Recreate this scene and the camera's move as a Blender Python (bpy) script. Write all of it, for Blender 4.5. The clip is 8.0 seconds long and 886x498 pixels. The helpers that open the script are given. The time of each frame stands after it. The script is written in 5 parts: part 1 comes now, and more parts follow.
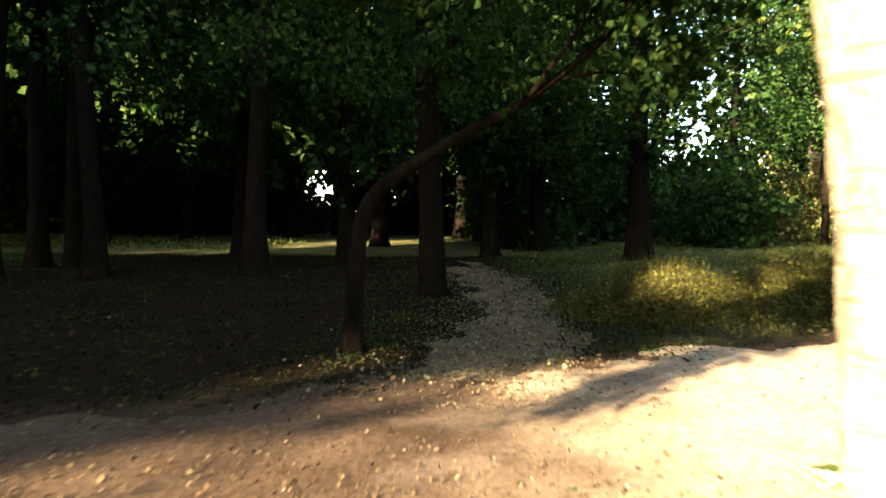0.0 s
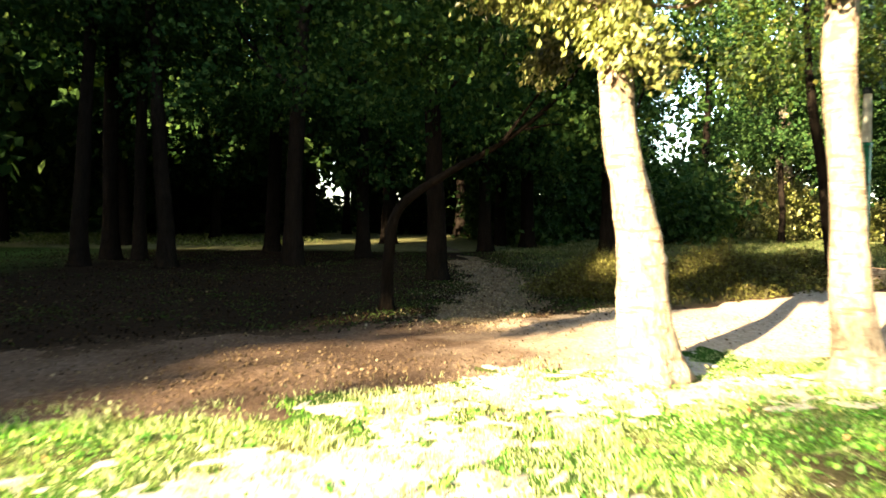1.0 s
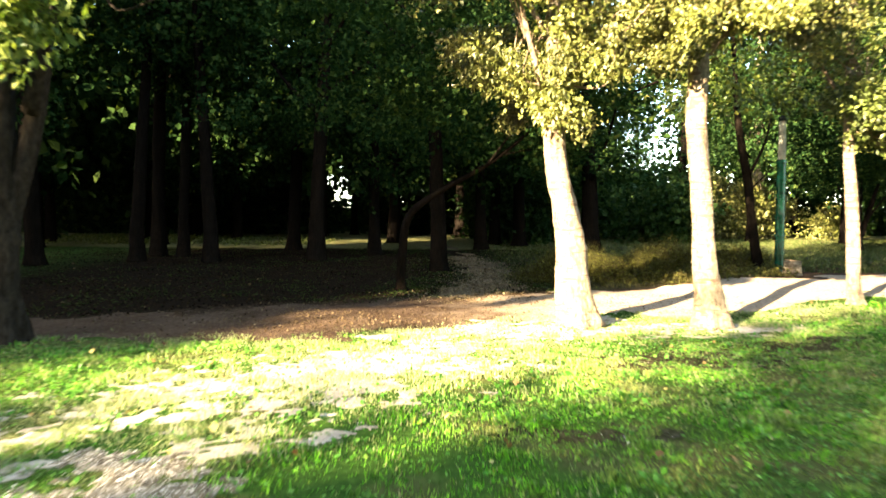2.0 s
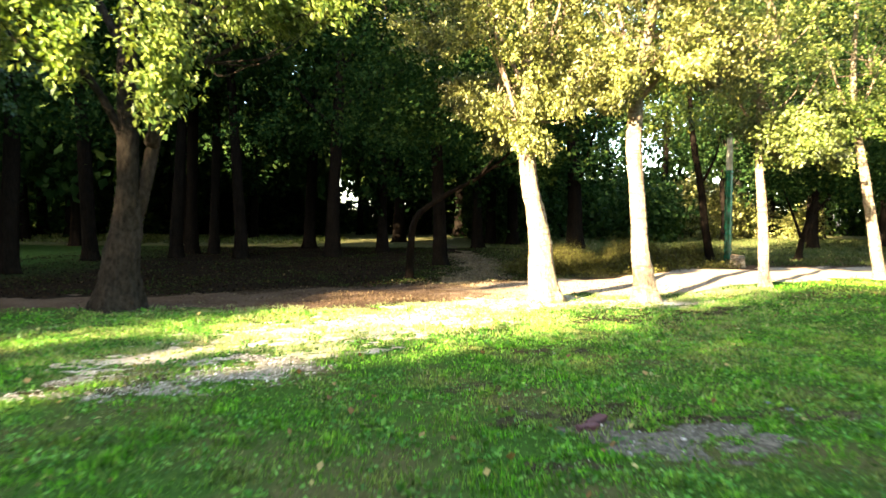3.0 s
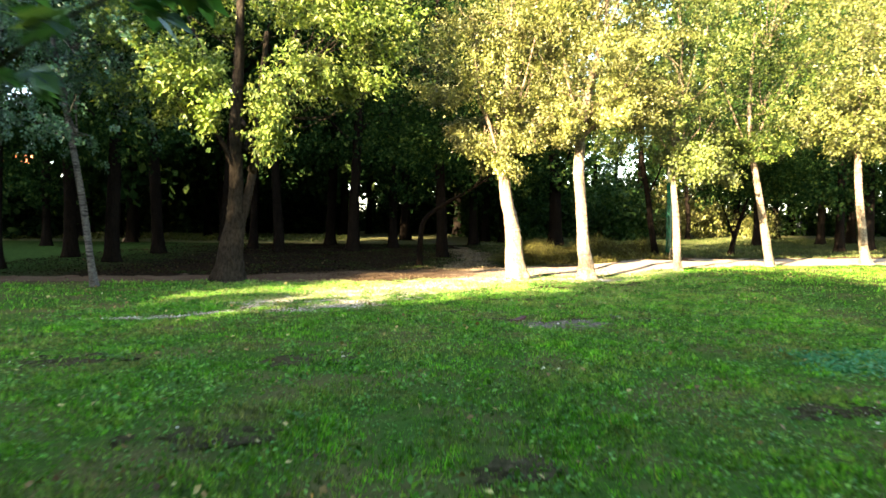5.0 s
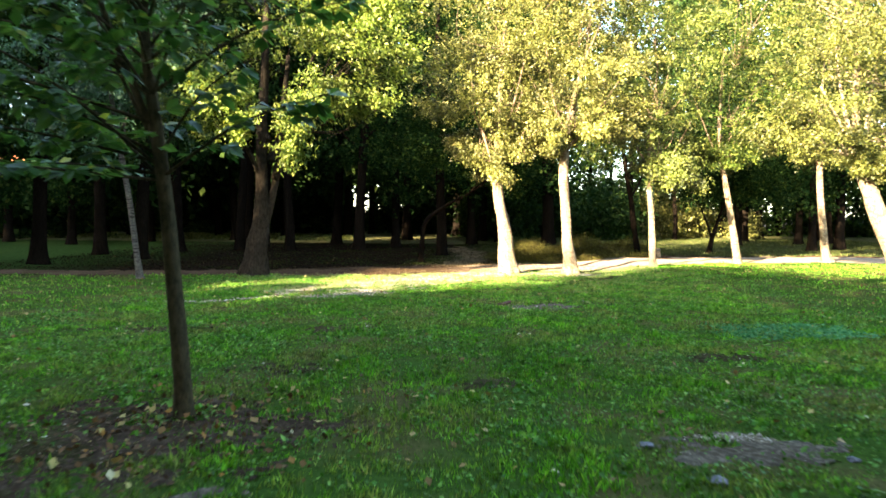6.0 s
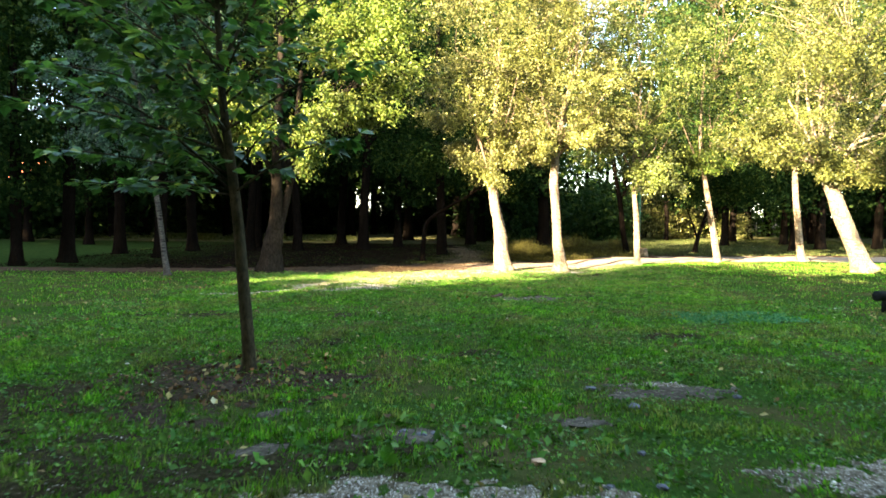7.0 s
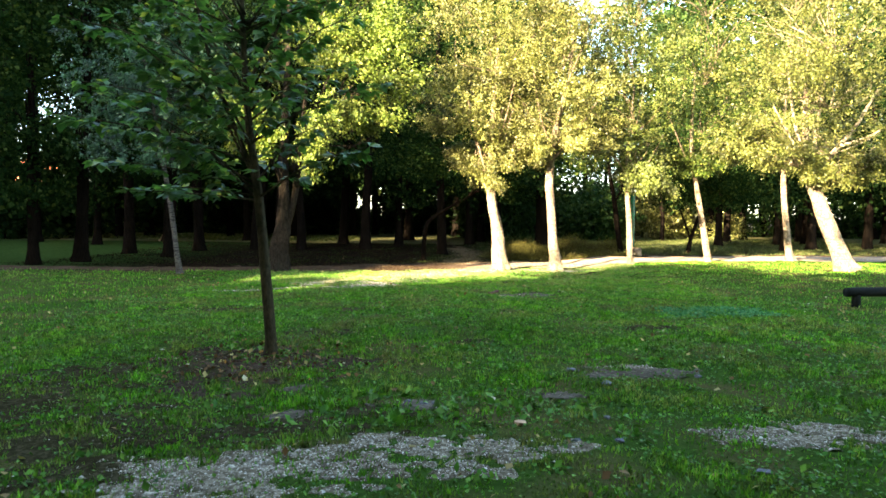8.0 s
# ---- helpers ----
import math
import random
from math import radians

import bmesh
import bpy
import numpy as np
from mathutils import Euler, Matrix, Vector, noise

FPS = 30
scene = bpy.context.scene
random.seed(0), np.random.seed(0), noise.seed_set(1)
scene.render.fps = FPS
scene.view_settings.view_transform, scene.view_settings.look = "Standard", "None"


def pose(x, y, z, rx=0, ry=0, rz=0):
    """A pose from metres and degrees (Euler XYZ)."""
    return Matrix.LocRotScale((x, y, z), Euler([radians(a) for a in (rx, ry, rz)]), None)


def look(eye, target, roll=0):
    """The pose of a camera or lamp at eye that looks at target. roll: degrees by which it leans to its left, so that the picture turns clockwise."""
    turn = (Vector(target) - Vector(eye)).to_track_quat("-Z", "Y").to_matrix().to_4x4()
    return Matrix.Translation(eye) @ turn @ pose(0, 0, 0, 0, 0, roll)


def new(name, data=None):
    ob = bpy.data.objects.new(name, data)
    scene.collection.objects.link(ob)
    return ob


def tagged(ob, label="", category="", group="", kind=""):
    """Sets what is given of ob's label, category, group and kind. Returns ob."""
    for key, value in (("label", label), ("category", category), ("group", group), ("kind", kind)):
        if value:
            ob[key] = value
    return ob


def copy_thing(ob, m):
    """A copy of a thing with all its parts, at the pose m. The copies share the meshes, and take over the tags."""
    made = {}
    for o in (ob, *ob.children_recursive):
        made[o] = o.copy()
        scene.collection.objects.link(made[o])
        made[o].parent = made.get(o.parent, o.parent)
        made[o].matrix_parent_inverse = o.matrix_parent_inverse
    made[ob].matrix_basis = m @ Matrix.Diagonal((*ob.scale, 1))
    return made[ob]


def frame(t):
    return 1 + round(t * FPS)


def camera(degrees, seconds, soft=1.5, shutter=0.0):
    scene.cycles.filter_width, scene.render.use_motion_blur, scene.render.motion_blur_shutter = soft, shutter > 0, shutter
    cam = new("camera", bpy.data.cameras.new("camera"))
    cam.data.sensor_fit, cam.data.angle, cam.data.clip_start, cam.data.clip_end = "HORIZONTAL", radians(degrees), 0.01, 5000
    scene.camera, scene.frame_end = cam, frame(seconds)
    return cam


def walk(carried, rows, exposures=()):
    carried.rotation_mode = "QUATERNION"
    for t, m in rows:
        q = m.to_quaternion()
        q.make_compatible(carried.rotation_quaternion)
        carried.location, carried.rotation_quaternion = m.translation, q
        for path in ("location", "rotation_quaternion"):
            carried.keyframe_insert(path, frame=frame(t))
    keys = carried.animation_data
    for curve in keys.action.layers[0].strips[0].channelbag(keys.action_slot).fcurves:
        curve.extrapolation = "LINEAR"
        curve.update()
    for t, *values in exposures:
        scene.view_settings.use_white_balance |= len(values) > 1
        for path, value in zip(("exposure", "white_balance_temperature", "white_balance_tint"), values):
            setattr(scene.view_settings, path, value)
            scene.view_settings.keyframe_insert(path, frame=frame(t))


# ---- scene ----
cam = camera(64.1, 8.0, soft=1.6, shutter=0.5)
METRES, EYE, TILT, LEAN, TURN = 23.077, 1.5, 0.0, 0.0, 0.0
ROWS = [
    (0.0, 0.0, 0.0, 0.0, 0.02, -2.2, -0.57),
    (0.5, -0.0017, -0.0877, 0.0011, 0.07, -2.26, -0.51),
    (1.0, -0.0021, -0.1743, 0.002, 0.06, -2.27, -0.55),
    (1.5, -0.0019, -0.2588, 0.0029, 0.09, -2.23, -0.5),
    (3.0, -0.0024, -0.4937, 0.0037, 0.12, -2.14, -0.41),
    (3.5, -0.0039, -0.5646, 0.0041, 0.1, -2.09, -0.44),
    (4.0, -0.005, -0.6323, 0.0045, 0.1, -2.11, -0.49),
    (4.5, -0.0056, -0.6976, 0.0045, 0.09, -2.12, -0.52),
    (6.0, -0.0067, -0.8715, 0.0052, 0.01, -2.08, -0.65),
    (6.5, -0.0064, -0.9178, 0.006, 0.02, -2.04, -0.66),
    (7.0, -0.0066, -0.9556, 0.0065, 0.01, -2.03, -0.68),
    (7.5, -0.0061, -0.9839, 0.0071, 0.03, -2.03, -0.68),
    (8.0, -0.006, -0.9999, 0.0074, 0.03, -2.02, -0.68),
]
walk(cam, [(t, pose(0, 0, EYE, TILT, LEAN, TURN) @ pose(METRES * x, METRES * y, METRES * z, 90 + pitch, roll, yaw)) for t, x, y, z, yaw, pitch, roll in ROWS],
     [(0.0, 4.25, 6700, 5), (1.5, 4.25, 6700, 5), (3.5, 4.5, 6700, 5), (6.0, 4.2, 6700, 6), (8.0, 4.15, 6700, 6)])

# ---- light ----
SUN_EL = radians(20.0)
SUN_DIR = Vector((-0.63 * math.cos(SUN_EL), -0.776 * math.cos(SUN_EL), math.sin(SUN_EL))).normalized()  # towards the sun
world = bpy.data.worlds.new("sky")
scene.world = world
world.use_nodes = True
wn = world.node_tree.nodes
sky = wn.new("ShaderNodeTexSky")
sky.sky_type = "NISHITA"
sky.sun_disc = False
sky.sun_elevation = SUN_EL
sky.sun_rotation = math.atan2(-0.63, -0.776)
sky.air_density, sky.dust_density, sky.ozone_density = 1.0, 1.5, 1.0
wn["Background"].inputs["Strength"].default_value = 0.085
world.node_tree.links.new(sky.outputs[0], wn["Background"].inputs["Color"])
sun = new("sun", bpy.data.lights.new("sun", "SUN"))
sun.data.energy, sun.data.angle, sun.data.color = 5.0, radians(0.6), (1.0, 0.79, 0.55)
sun.matrix_world = look(SUN_DIR * 60, (0, 0, 0))


# ---- materials ----
def material(name, rough=0.8, gloss=0.15):
    mat = bpy.data.materials.new(name)
    mat.use_nodes = True
    nt = mat.node_tree
    bsdf = nt.nodes["Principled BSDF"]
    bsdf.inputs["Roughness"].default_value = rough
    bsdf.inputs["Specular IOR Level"].default_value = gloss
    return mat, nt, bsdf


def ramp(nt, source, stops):
    r = nt.nodes.new("ShaderNodeValToRGB")
    el = r.color_ramp.elements
    while len(el) < len(stops):
        el.new(0.5)
    for e, (p, c) in zip(el, stops):
        e.position, e.color = p, (*c, 1)
    nt.links.new(source, r.inputs[0])
    return r.outputs[0]


def noise_tex(nt, scale, detail=4.0, vector=None, rough=0.55):
    n = nt.nodes.new("ShaderNodeTexNoise")
    n.inputs["Scale"].default_value, n.inputs["Detail"].default_value = scale, detail
    n.inputs["Roughness"].default_value = rough
    if vector is not None:
        nt.links.new(vector, n.inputs["Vector"])
    return n.outputs["Fac"]


def position(nt):
    return nt.nodes.new("ShaderNodeNewGeometry").outputs["Position"]


def scaled(nt, vector, s):
    m = nt.nodes.new("ShaderNodeMapping")
    m.inputs["Scale"].default_value = s
    nt.links.new(vector, m.inputs["Vector"])
    return m.outputs[0]


def mix(nt, fac, a, b, kind="MIX"):
    m = nt.nodes.new("ShaderNodeMix")
    m.data_type, m.blend_type = "RGBA", kind
    for sock, v in ((m.inputs[0], fac), (m.inputs[6], a), (m.inputs[7], b)):
        if hasattr(v, "is_linked"):
            nt.links.new(v, sock)
        elif isinstance(v, tuple):
            sock.default_value = (*v, 1)
        else:
            sock.default_value = v
    return m.outputs[2]


def bump(nt, bsdf, height, strength=0.5, distance=0.02):
    b = nt.nodes.new("ShaderNodeBump")
    b.inputs["Strength"].default_value, b.inputs["Distance"].default_value = strength, distance
    nt.links.new(height, b.inputs["Height"])
    nt.links.new(b.outputs[0], bsdf.inputs["Normal"])


def leaf_mat(name, dark, mid, light, through_light=0.4, rare=None, gloss=0.04, patchy=(0.6, 0.7, 1.15), dry=None):
    """Leaf blades: a colour for each leaf, some light passing through."""
    mat, nt, bsdf = material(name, 0.45, gloss)
    geo = nt.nodes.new("ShaderNodeNewGeometry")
    stops = [(0.0, dark), (0.5, mid), (0.93, light)]
    if rare:
        stops.append((1.0, rare))
    col = ramp(nt, geo.outputs["Random Per Island"], stops)
    # noise multiplies the colour; wide ranges paint shade gaps into leaf masses
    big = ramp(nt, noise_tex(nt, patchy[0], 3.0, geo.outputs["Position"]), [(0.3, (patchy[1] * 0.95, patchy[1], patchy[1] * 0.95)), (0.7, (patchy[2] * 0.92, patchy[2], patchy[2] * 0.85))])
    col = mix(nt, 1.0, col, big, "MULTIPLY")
    if dry:
        spots = ramp(nt, noise_tex(nt, 0.75, 5.0, geo.outputs["Position"], 0.65), [(0.46, (0, 0, 0)), (0.64, (1, 1, 1))])
        straw = ramp(nt, geo.outputs["Random Per Island"], [(0.0, tuple(c * 0.5 for c in dry)), (1.0, dry)])
        col = mix(nt, spots, col, mix(nt, 0.72, col, straw))
        broad = ramp(nt, noise_tex(nt, 0.22, 3.0, geo.outputs["Position"], 0.6), [(0.36, (0.82, 0.85, 0.82)), (0.62, (1.25, 1.22, 1.12))])
        col = mix(nt, 1.0, col, broad, "MULTIPLY")
        # fine noise paints dark gaps between tufts and bright blades into the colour
        fine = ramp(nt, noise_tex(nt, 13.0, 3.0, geo.outputs["Position"], 0.6), [(0.38, (0.32, 0.34, 0.34)), (0.62, (1.5, 1.48, 1.35))])
        col = mix(nt, 1.0, col, fine, "MULTIPLY")
    nt.links.new(col, bsdf.inputs["Base Color"])
    tr = nt.nodes.new("ShaderNodeBsdfTranslucent")
    warm = mix(nt, 1.0, col, (1.25, 1.3, 0.55), "MULTIPLY")
    nt.links.new(warm, tr.inputs["Color"])
    ms = nt.nodes.new("ShaderNodeMixShader")
    ms.inputs[0].default_value = through_light
    nt.links.new(bsdf.outputs[0], ms.inputs[1])
    nt.links.new(tr.outputs[0], ms.inputs[2])
    nt.links.new(ms.outputs[0], nt.nodes["Material Output"].inputs["Surface"])
    return mat


def bark_mat(name, dark, light, scale=6.0, stretch=0.25, flakes=None, depth=0.02, gloss=0.02):
    mat, nt, bsdf = material(name, 0.95, gloss)
    tc = nt.nodes.new("ShaderNodeTexCoord").outputs["Object"]
    v = scaled(nt, tc, (1, 1, stretch))
    fine = noise_tex(nt, scale * 4, 6.0, v, 0.65)
    coarse = noise_tex(nt, scale * 0.5, 3.0, tc)
    col = ramp(nt, fine, [(0.3, dark), (0.68, light)])
    col = mix(nt, 0.6, col, ramp(nt, coarse, [(0.35, (0.55, 0.55, 0.5)), (0.65, (1.1, 1.08, 1.0))]), "MULTIPLY")
    if flakes:
        rings = noise_tex(nt, 3.0, 3.0, scaled(nt, tc, (1.2, 1.2, 7.0)))
        col = mix(nt, ramp(nt, rings, [(0.56, (0, 0, 0)), (0.62, (1, 1, 1))]), col, flakes)
    nt.links.new(col, bsdf.inputs["Base Color"])
    bump(nt, bsdf, fine, 0.9, depth)
    return mat


# wide patch noise and rare pale leaves paint gap shade and highlights into crowns
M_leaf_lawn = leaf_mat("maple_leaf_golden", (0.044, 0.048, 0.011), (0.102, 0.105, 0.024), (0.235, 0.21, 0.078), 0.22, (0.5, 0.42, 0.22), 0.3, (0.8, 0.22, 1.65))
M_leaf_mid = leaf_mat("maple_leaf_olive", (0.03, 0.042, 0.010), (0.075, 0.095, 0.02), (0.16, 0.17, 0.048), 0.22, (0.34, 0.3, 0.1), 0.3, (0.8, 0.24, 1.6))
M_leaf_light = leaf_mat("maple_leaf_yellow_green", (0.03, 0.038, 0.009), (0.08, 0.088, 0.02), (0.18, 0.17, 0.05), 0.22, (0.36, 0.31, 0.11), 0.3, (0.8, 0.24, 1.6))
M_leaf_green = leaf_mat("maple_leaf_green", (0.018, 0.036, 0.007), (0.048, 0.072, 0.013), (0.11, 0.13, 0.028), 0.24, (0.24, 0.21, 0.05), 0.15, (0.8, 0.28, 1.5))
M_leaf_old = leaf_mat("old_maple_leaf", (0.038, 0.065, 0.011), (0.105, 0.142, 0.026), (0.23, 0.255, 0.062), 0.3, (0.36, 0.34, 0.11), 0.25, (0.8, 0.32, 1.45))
M_leaf_young = leaf_mat("chestnut_leaf", (0.028, 0.078, 0.026), (0.062, 0.145, 0.044), (0.13, 0.23, 0.075), 0.42, (0.34, 0.34, 0.08), 0.5, (1.5, 0.6, 1.25))
M_leaf_birch = leaf_mat("birch_leaf", (0.012, 0.038, 0.02), (0.028, 0.072, 0.038), (0.062, 0.12, 0.065), 0.3, None, 0.35, (1.0, 0.35, 1.4))
# near-black greens carry the wood's shade; rare bright leaves paint sunlit specks
M_leaf_wood_shade = leaf_mat("woodland_leaf_shaded", (0.006, 0.014, 0.005), (0.012, 0.025, 0.008), (0.027, 0.045, 0.013), 0.2, (0.07, 0.09, 0.025), 0.0)
M_leaf_far = leaf_mat("far_leaf", (0.012, 0.028, 0.009), (0.024, 0.05, 0.015), (0.055, 0.085, 0.026), 0.3, None, 0.02)
M_leaf_shrub = leaf_mat("undergrowth_leaf", (0.035, 0.028, 0.012), (0.06, 0.05, 0.018), (0.13, 0.12, 0.032), 0.3)
M_grass = leaf_mat("grass_blade", (0.048, 0.15, 0.010), (0.084, 0.245, 0.017), (0.145, 0.29, 0.032), 0.22, (0.2, 0.2, 0.06), 0.06, (4.0, 0.36, 1.6), (0.23, 0.195, 0.09))
M_rough = leaf_mat("rough_grass_blade", (0.03, 0.047, 0.012), (0.055, 0.068, 0.022), (0.10, 0.095, 0.04), 0.2, (0.2, 0.17, 0.08))
M_weed = leaf_mat("clover_leaf", (0.034, 0.10, 0.012), (0.058, 0.155, 0.02), (0.125, 0.225, 0.042), 0.22, None, 0.12, (5.0, 0.3, 1.7))
M_fallen = leaf_mat("fallen_leaf", (0.12, 0.06, 0.025), (0.22, 0.14, 0.06), (0.42, 0.34, 0.14), 0.1, (0.5, 0.46, 0.36))
M_litter = leaf_mat("leaf_litter", (0.036, 0.022, 0.013), (0.07, 0.044, 0.026), (0.115, 0.078, 0.048), 0.05, (0.17, 0.125, 0.08), 0.0)
M_bark_pale = bark_mat("pale_grey_bark", (0.07, 0.05, 0.034), (0.28, 0.235, 0.17), 5.0, 0.5, (0.11, 0.074, 0.048), 0.035)
M_bark_brown = bark_mat("furrowed_brown_bark", (0.008, 0.0065, 0.005), (0.043, 0.035, 0.027), 4.0, 0.5, None, 0.09)
# dark bark taken almost to black, with the wood's shade in the colour
M_bark_dark_shaded = bark_mat("dark_bark_shaded", (0.004, 0.0032, 0.0026), (0.013, 0.0098, 0.0073), 5.0, 0.25, None, 0.04, 0.0)
M_bark_birch = bark_mat("birch_bark", (0.03, 0.028, 0.025), (0.13, 0.122, 0.11), 4.0, 1.5, (0.022, 0.02, 0.018))
# brown limb bark holds the crowns' shade; the paler copy is for sunlit limbs
M_bark_limb = bark_mat("brown_shaded_limb_bark", (0.09, 0.065, 0.045), (0.24, 0.18, 0.13), 5.0, 0.3)
M_bark_limb_pale = bark_mat("pale_limb_bark", (0.16, 0.125, 0.09), (0.36, 0.3, 0.22), 5.0, 0.3)
M_bark_young = bark_mat("young_olive_bark", (0.018, 0.016, 0.010), (0.06, 0.052, 0.032), 8.0, 0.4)


def ground_mat():
    mat, nt, bsdf = material("lawn_soil", 0.95, 0.0)
    pos = position(nt)
    base = ramp(nt, noise_tex(nt, 14, 6, pos, 0.7), [(0.3, (0.015, 0.036, 0.006)), (0.7, (0.042, 0.08, 0.015))])
    dry = ramp(nt, noise_tex(nt, 0.8, 4, pos), [(0.45, (0, 0, 0)), (0.62, (1, 1, 1))])
    base = mix(nt, dry, base, ramp(nt, noise_tex(nt, 30, 5, pos), [(0.3, (0.03, 0.036, 0.010)), (0.7, (0.085, 0.075, 0.03))]))
    # woodland floor beyond the path, its deep shade put into near-black colours
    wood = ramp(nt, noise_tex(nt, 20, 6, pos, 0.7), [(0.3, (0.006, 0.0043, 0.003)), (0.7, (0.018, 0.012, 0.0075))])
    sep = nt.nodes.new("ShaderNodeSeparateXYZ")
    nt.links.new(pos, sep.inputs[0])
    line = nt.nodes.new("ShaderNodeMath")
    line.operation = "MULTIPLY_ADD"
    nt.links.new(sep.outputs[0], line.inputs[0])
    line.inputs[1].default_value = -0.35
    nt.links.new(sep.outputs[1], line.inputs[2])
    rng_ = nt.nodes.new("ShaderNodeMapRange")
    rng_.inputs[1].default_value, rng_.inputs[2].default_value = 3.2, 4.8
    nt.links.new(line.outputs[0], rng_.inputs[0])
    # the grass comes back on the sunnier side beyond the path
    side = nt.nodes.new("ShaderNodeMapRange")
    side.inputs[1].default_value, side.inputs[2].default_value = 1.5, 5.0
    nt.links.new(sep.outputs[0], side.inputs[0])
    wood = mix(nt, side.outputs[0], wood, ramp(nt, noise_tex(nt, 9, 6, pos, 0.7), [(0.3, (0.03, 0.036, 0.015)), (0.7, (0.075, 0.075, 0.035))]))
    # thin grass where the wood opens at its other end, shade darkened into it
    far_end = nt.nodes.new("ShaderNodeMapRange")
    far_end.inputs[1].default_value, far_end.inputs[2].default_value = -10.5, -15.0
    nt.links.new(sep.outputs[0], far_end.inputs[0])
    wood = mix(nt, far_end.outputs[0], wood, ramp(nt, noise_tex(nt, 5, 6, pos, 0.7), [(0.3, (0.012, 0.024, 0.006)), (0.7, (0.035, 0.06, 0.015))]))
    # brown trodden margin along the far side of the path
    wob = nt.nodes.new("ShaderNodeMath")
    wob.operation = "MULTIPLY_ADD"
    nt.links.new(noise_tex(nt, 0.8, 5, pos), wob.inputs[0])
    wob.inputs[1].default_value = 3.0
    tilt = nt.nodes.new("ShaderNodeMath")
    tilt.operation = "MULTIPLY_ADD"
    nt.links.new(sep.outputs[0], tilt.inputs[0])
    tilt.inputs[1].default_value = -0.6
    nt.links.new(sep.outputs[1], tilt.inputs[2])
    nt.links.new(tilt.outputs[0], wob.inputs[2])
    margin = nt.nodes.new("ShaderNodeMapRange")
    margin.inputs[1].default_value, margin.inputs[2].default_value = 7.5, 9.1
    nt.links.new(wob.outputs[0], margin.inputs[0])
    mould = ramp(nt, noise_tex(nt, 18, 7, pos, 0.7), [(0.3, (0.027, 0.017, 0.010)), (0.7, (0.07, 0.045, 0.028))])
    wood = mix(nt, margin.outputs[0], mould, wood)
    # the grassy glade behind the first trees, its sunlit strip lightened into the colour
    edge = nt.nodes.new("ShaderNodeMath")
    edge.operation = "MULTIPLY_ADD"
    nt.links.new(noise_tex(nt, 0.5, 4, pos), edge.inputs[0])
    edge.inputs[1].default_value = 4.0
    nt.links.new(sep.outputs[1], edge.inputs[2])
    glade = nt.nodes.new("ShaderNodeMapRange")
    glade.inputs[1].default_value, glade.inputs[2].default_value = 26.0, 27.5
    nt.links.new(edge.outputs[0], glade.inputs[0])
    wood = mix(nt, glade.outputs[0], wood, ramp(nt, noise_tex(nt, 3, 6, pos, 0.7), [(0.3, (0.05, 0.06, 0.02)), (0.55, (0.11, 0.105, 0.045)), (0.75, (0.2, 0.165, 0.10))]))
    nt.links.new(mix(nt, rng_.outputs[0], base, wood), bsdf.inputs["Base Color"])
    bump(nt, bsdf, noise_tex(nt, 25, 6, pos), 0.8, 0.03)
    return mat


def dirt_mat(name, dark, mid, light, stones=None):
    mat, nt, bsdf = material(name, 0.95, 0.0)
    pos = position(nt)
    col = ramp(nt, noise_tex(nt, 18, 7, pos, 0.7), [(0.25, dark), (0.5, mid), (0.75, light)])
    col = mix(nt, 0.7, col, ramp(nt, noise_tex(nt, 1.1, 4, pos), [(0.35, (0.6, 0.55, 0.5)), (0.65, (1.1, 1.1, 1.1))]), "MULTIPLY")
    if stones:
        spots = noise_tex(nt, 55, 2, pos)
        col = mix(nt, ramp(nt, spots, [(0.6, (0, 0, 0)), (0.66, (1, 1, 1))]), col, stones)
    nt.links.new(col, bsdf.inputs["Base Color"])
    bump(nt, bsdf, noise_tex(nt, 45, 6, pos, 0.7), 0.8, 0.015)
    return mat


M_ground = ground_mat()
# base browns are darkened for the shade on the path's left end
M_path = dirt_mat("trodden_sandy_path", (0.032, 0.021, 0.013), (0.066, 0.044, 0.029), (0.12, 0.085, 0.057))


def sandier_and_sunlit(mat, pale, x0, x1):
    """The same path, trodden to paler sand towards larger x, sunlight painted in."""
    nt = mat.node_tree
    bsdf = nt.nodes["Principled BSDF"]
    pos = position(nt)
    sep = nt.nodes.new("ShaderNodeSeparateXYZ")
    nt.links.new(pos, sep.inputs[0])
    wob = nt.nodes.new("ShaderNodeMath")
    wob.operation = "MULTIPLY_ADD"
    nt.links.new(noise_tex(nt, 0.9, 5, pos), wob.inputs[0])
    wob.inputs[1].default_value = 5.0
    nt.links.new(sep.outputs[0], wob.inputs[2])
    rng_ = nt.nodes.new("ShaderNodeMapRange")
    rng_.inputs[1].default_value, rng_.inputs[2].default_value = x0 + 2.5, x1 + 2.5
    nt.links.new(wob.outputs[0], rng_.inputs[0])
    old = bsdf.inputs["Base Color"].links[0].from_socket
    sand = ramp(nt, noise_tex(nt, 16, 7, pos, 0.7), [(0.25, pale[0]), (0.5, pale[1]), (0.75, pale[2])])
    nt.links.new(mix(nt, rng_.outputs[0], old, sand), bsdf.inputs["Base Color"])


sandier_and_sunlit(M_path, ((0.15, 0.108, 0.07), (0.27, 0.205, 0.14), (0.42, 0.35, 0.27)), -0.2, 2.8)
M_trail = dirt_mat("leaf_strewn_trail", (0.034, 0.026, 0.015), (0.09, 0.068, 0.042), (0.2, 0.16, 0.11))
M_bare = dirt_mat("bare_earth", (0.009, 0.009, 0.0045), (0.033, 0.03, 0.014), (0.1, 0.084, 0.05))
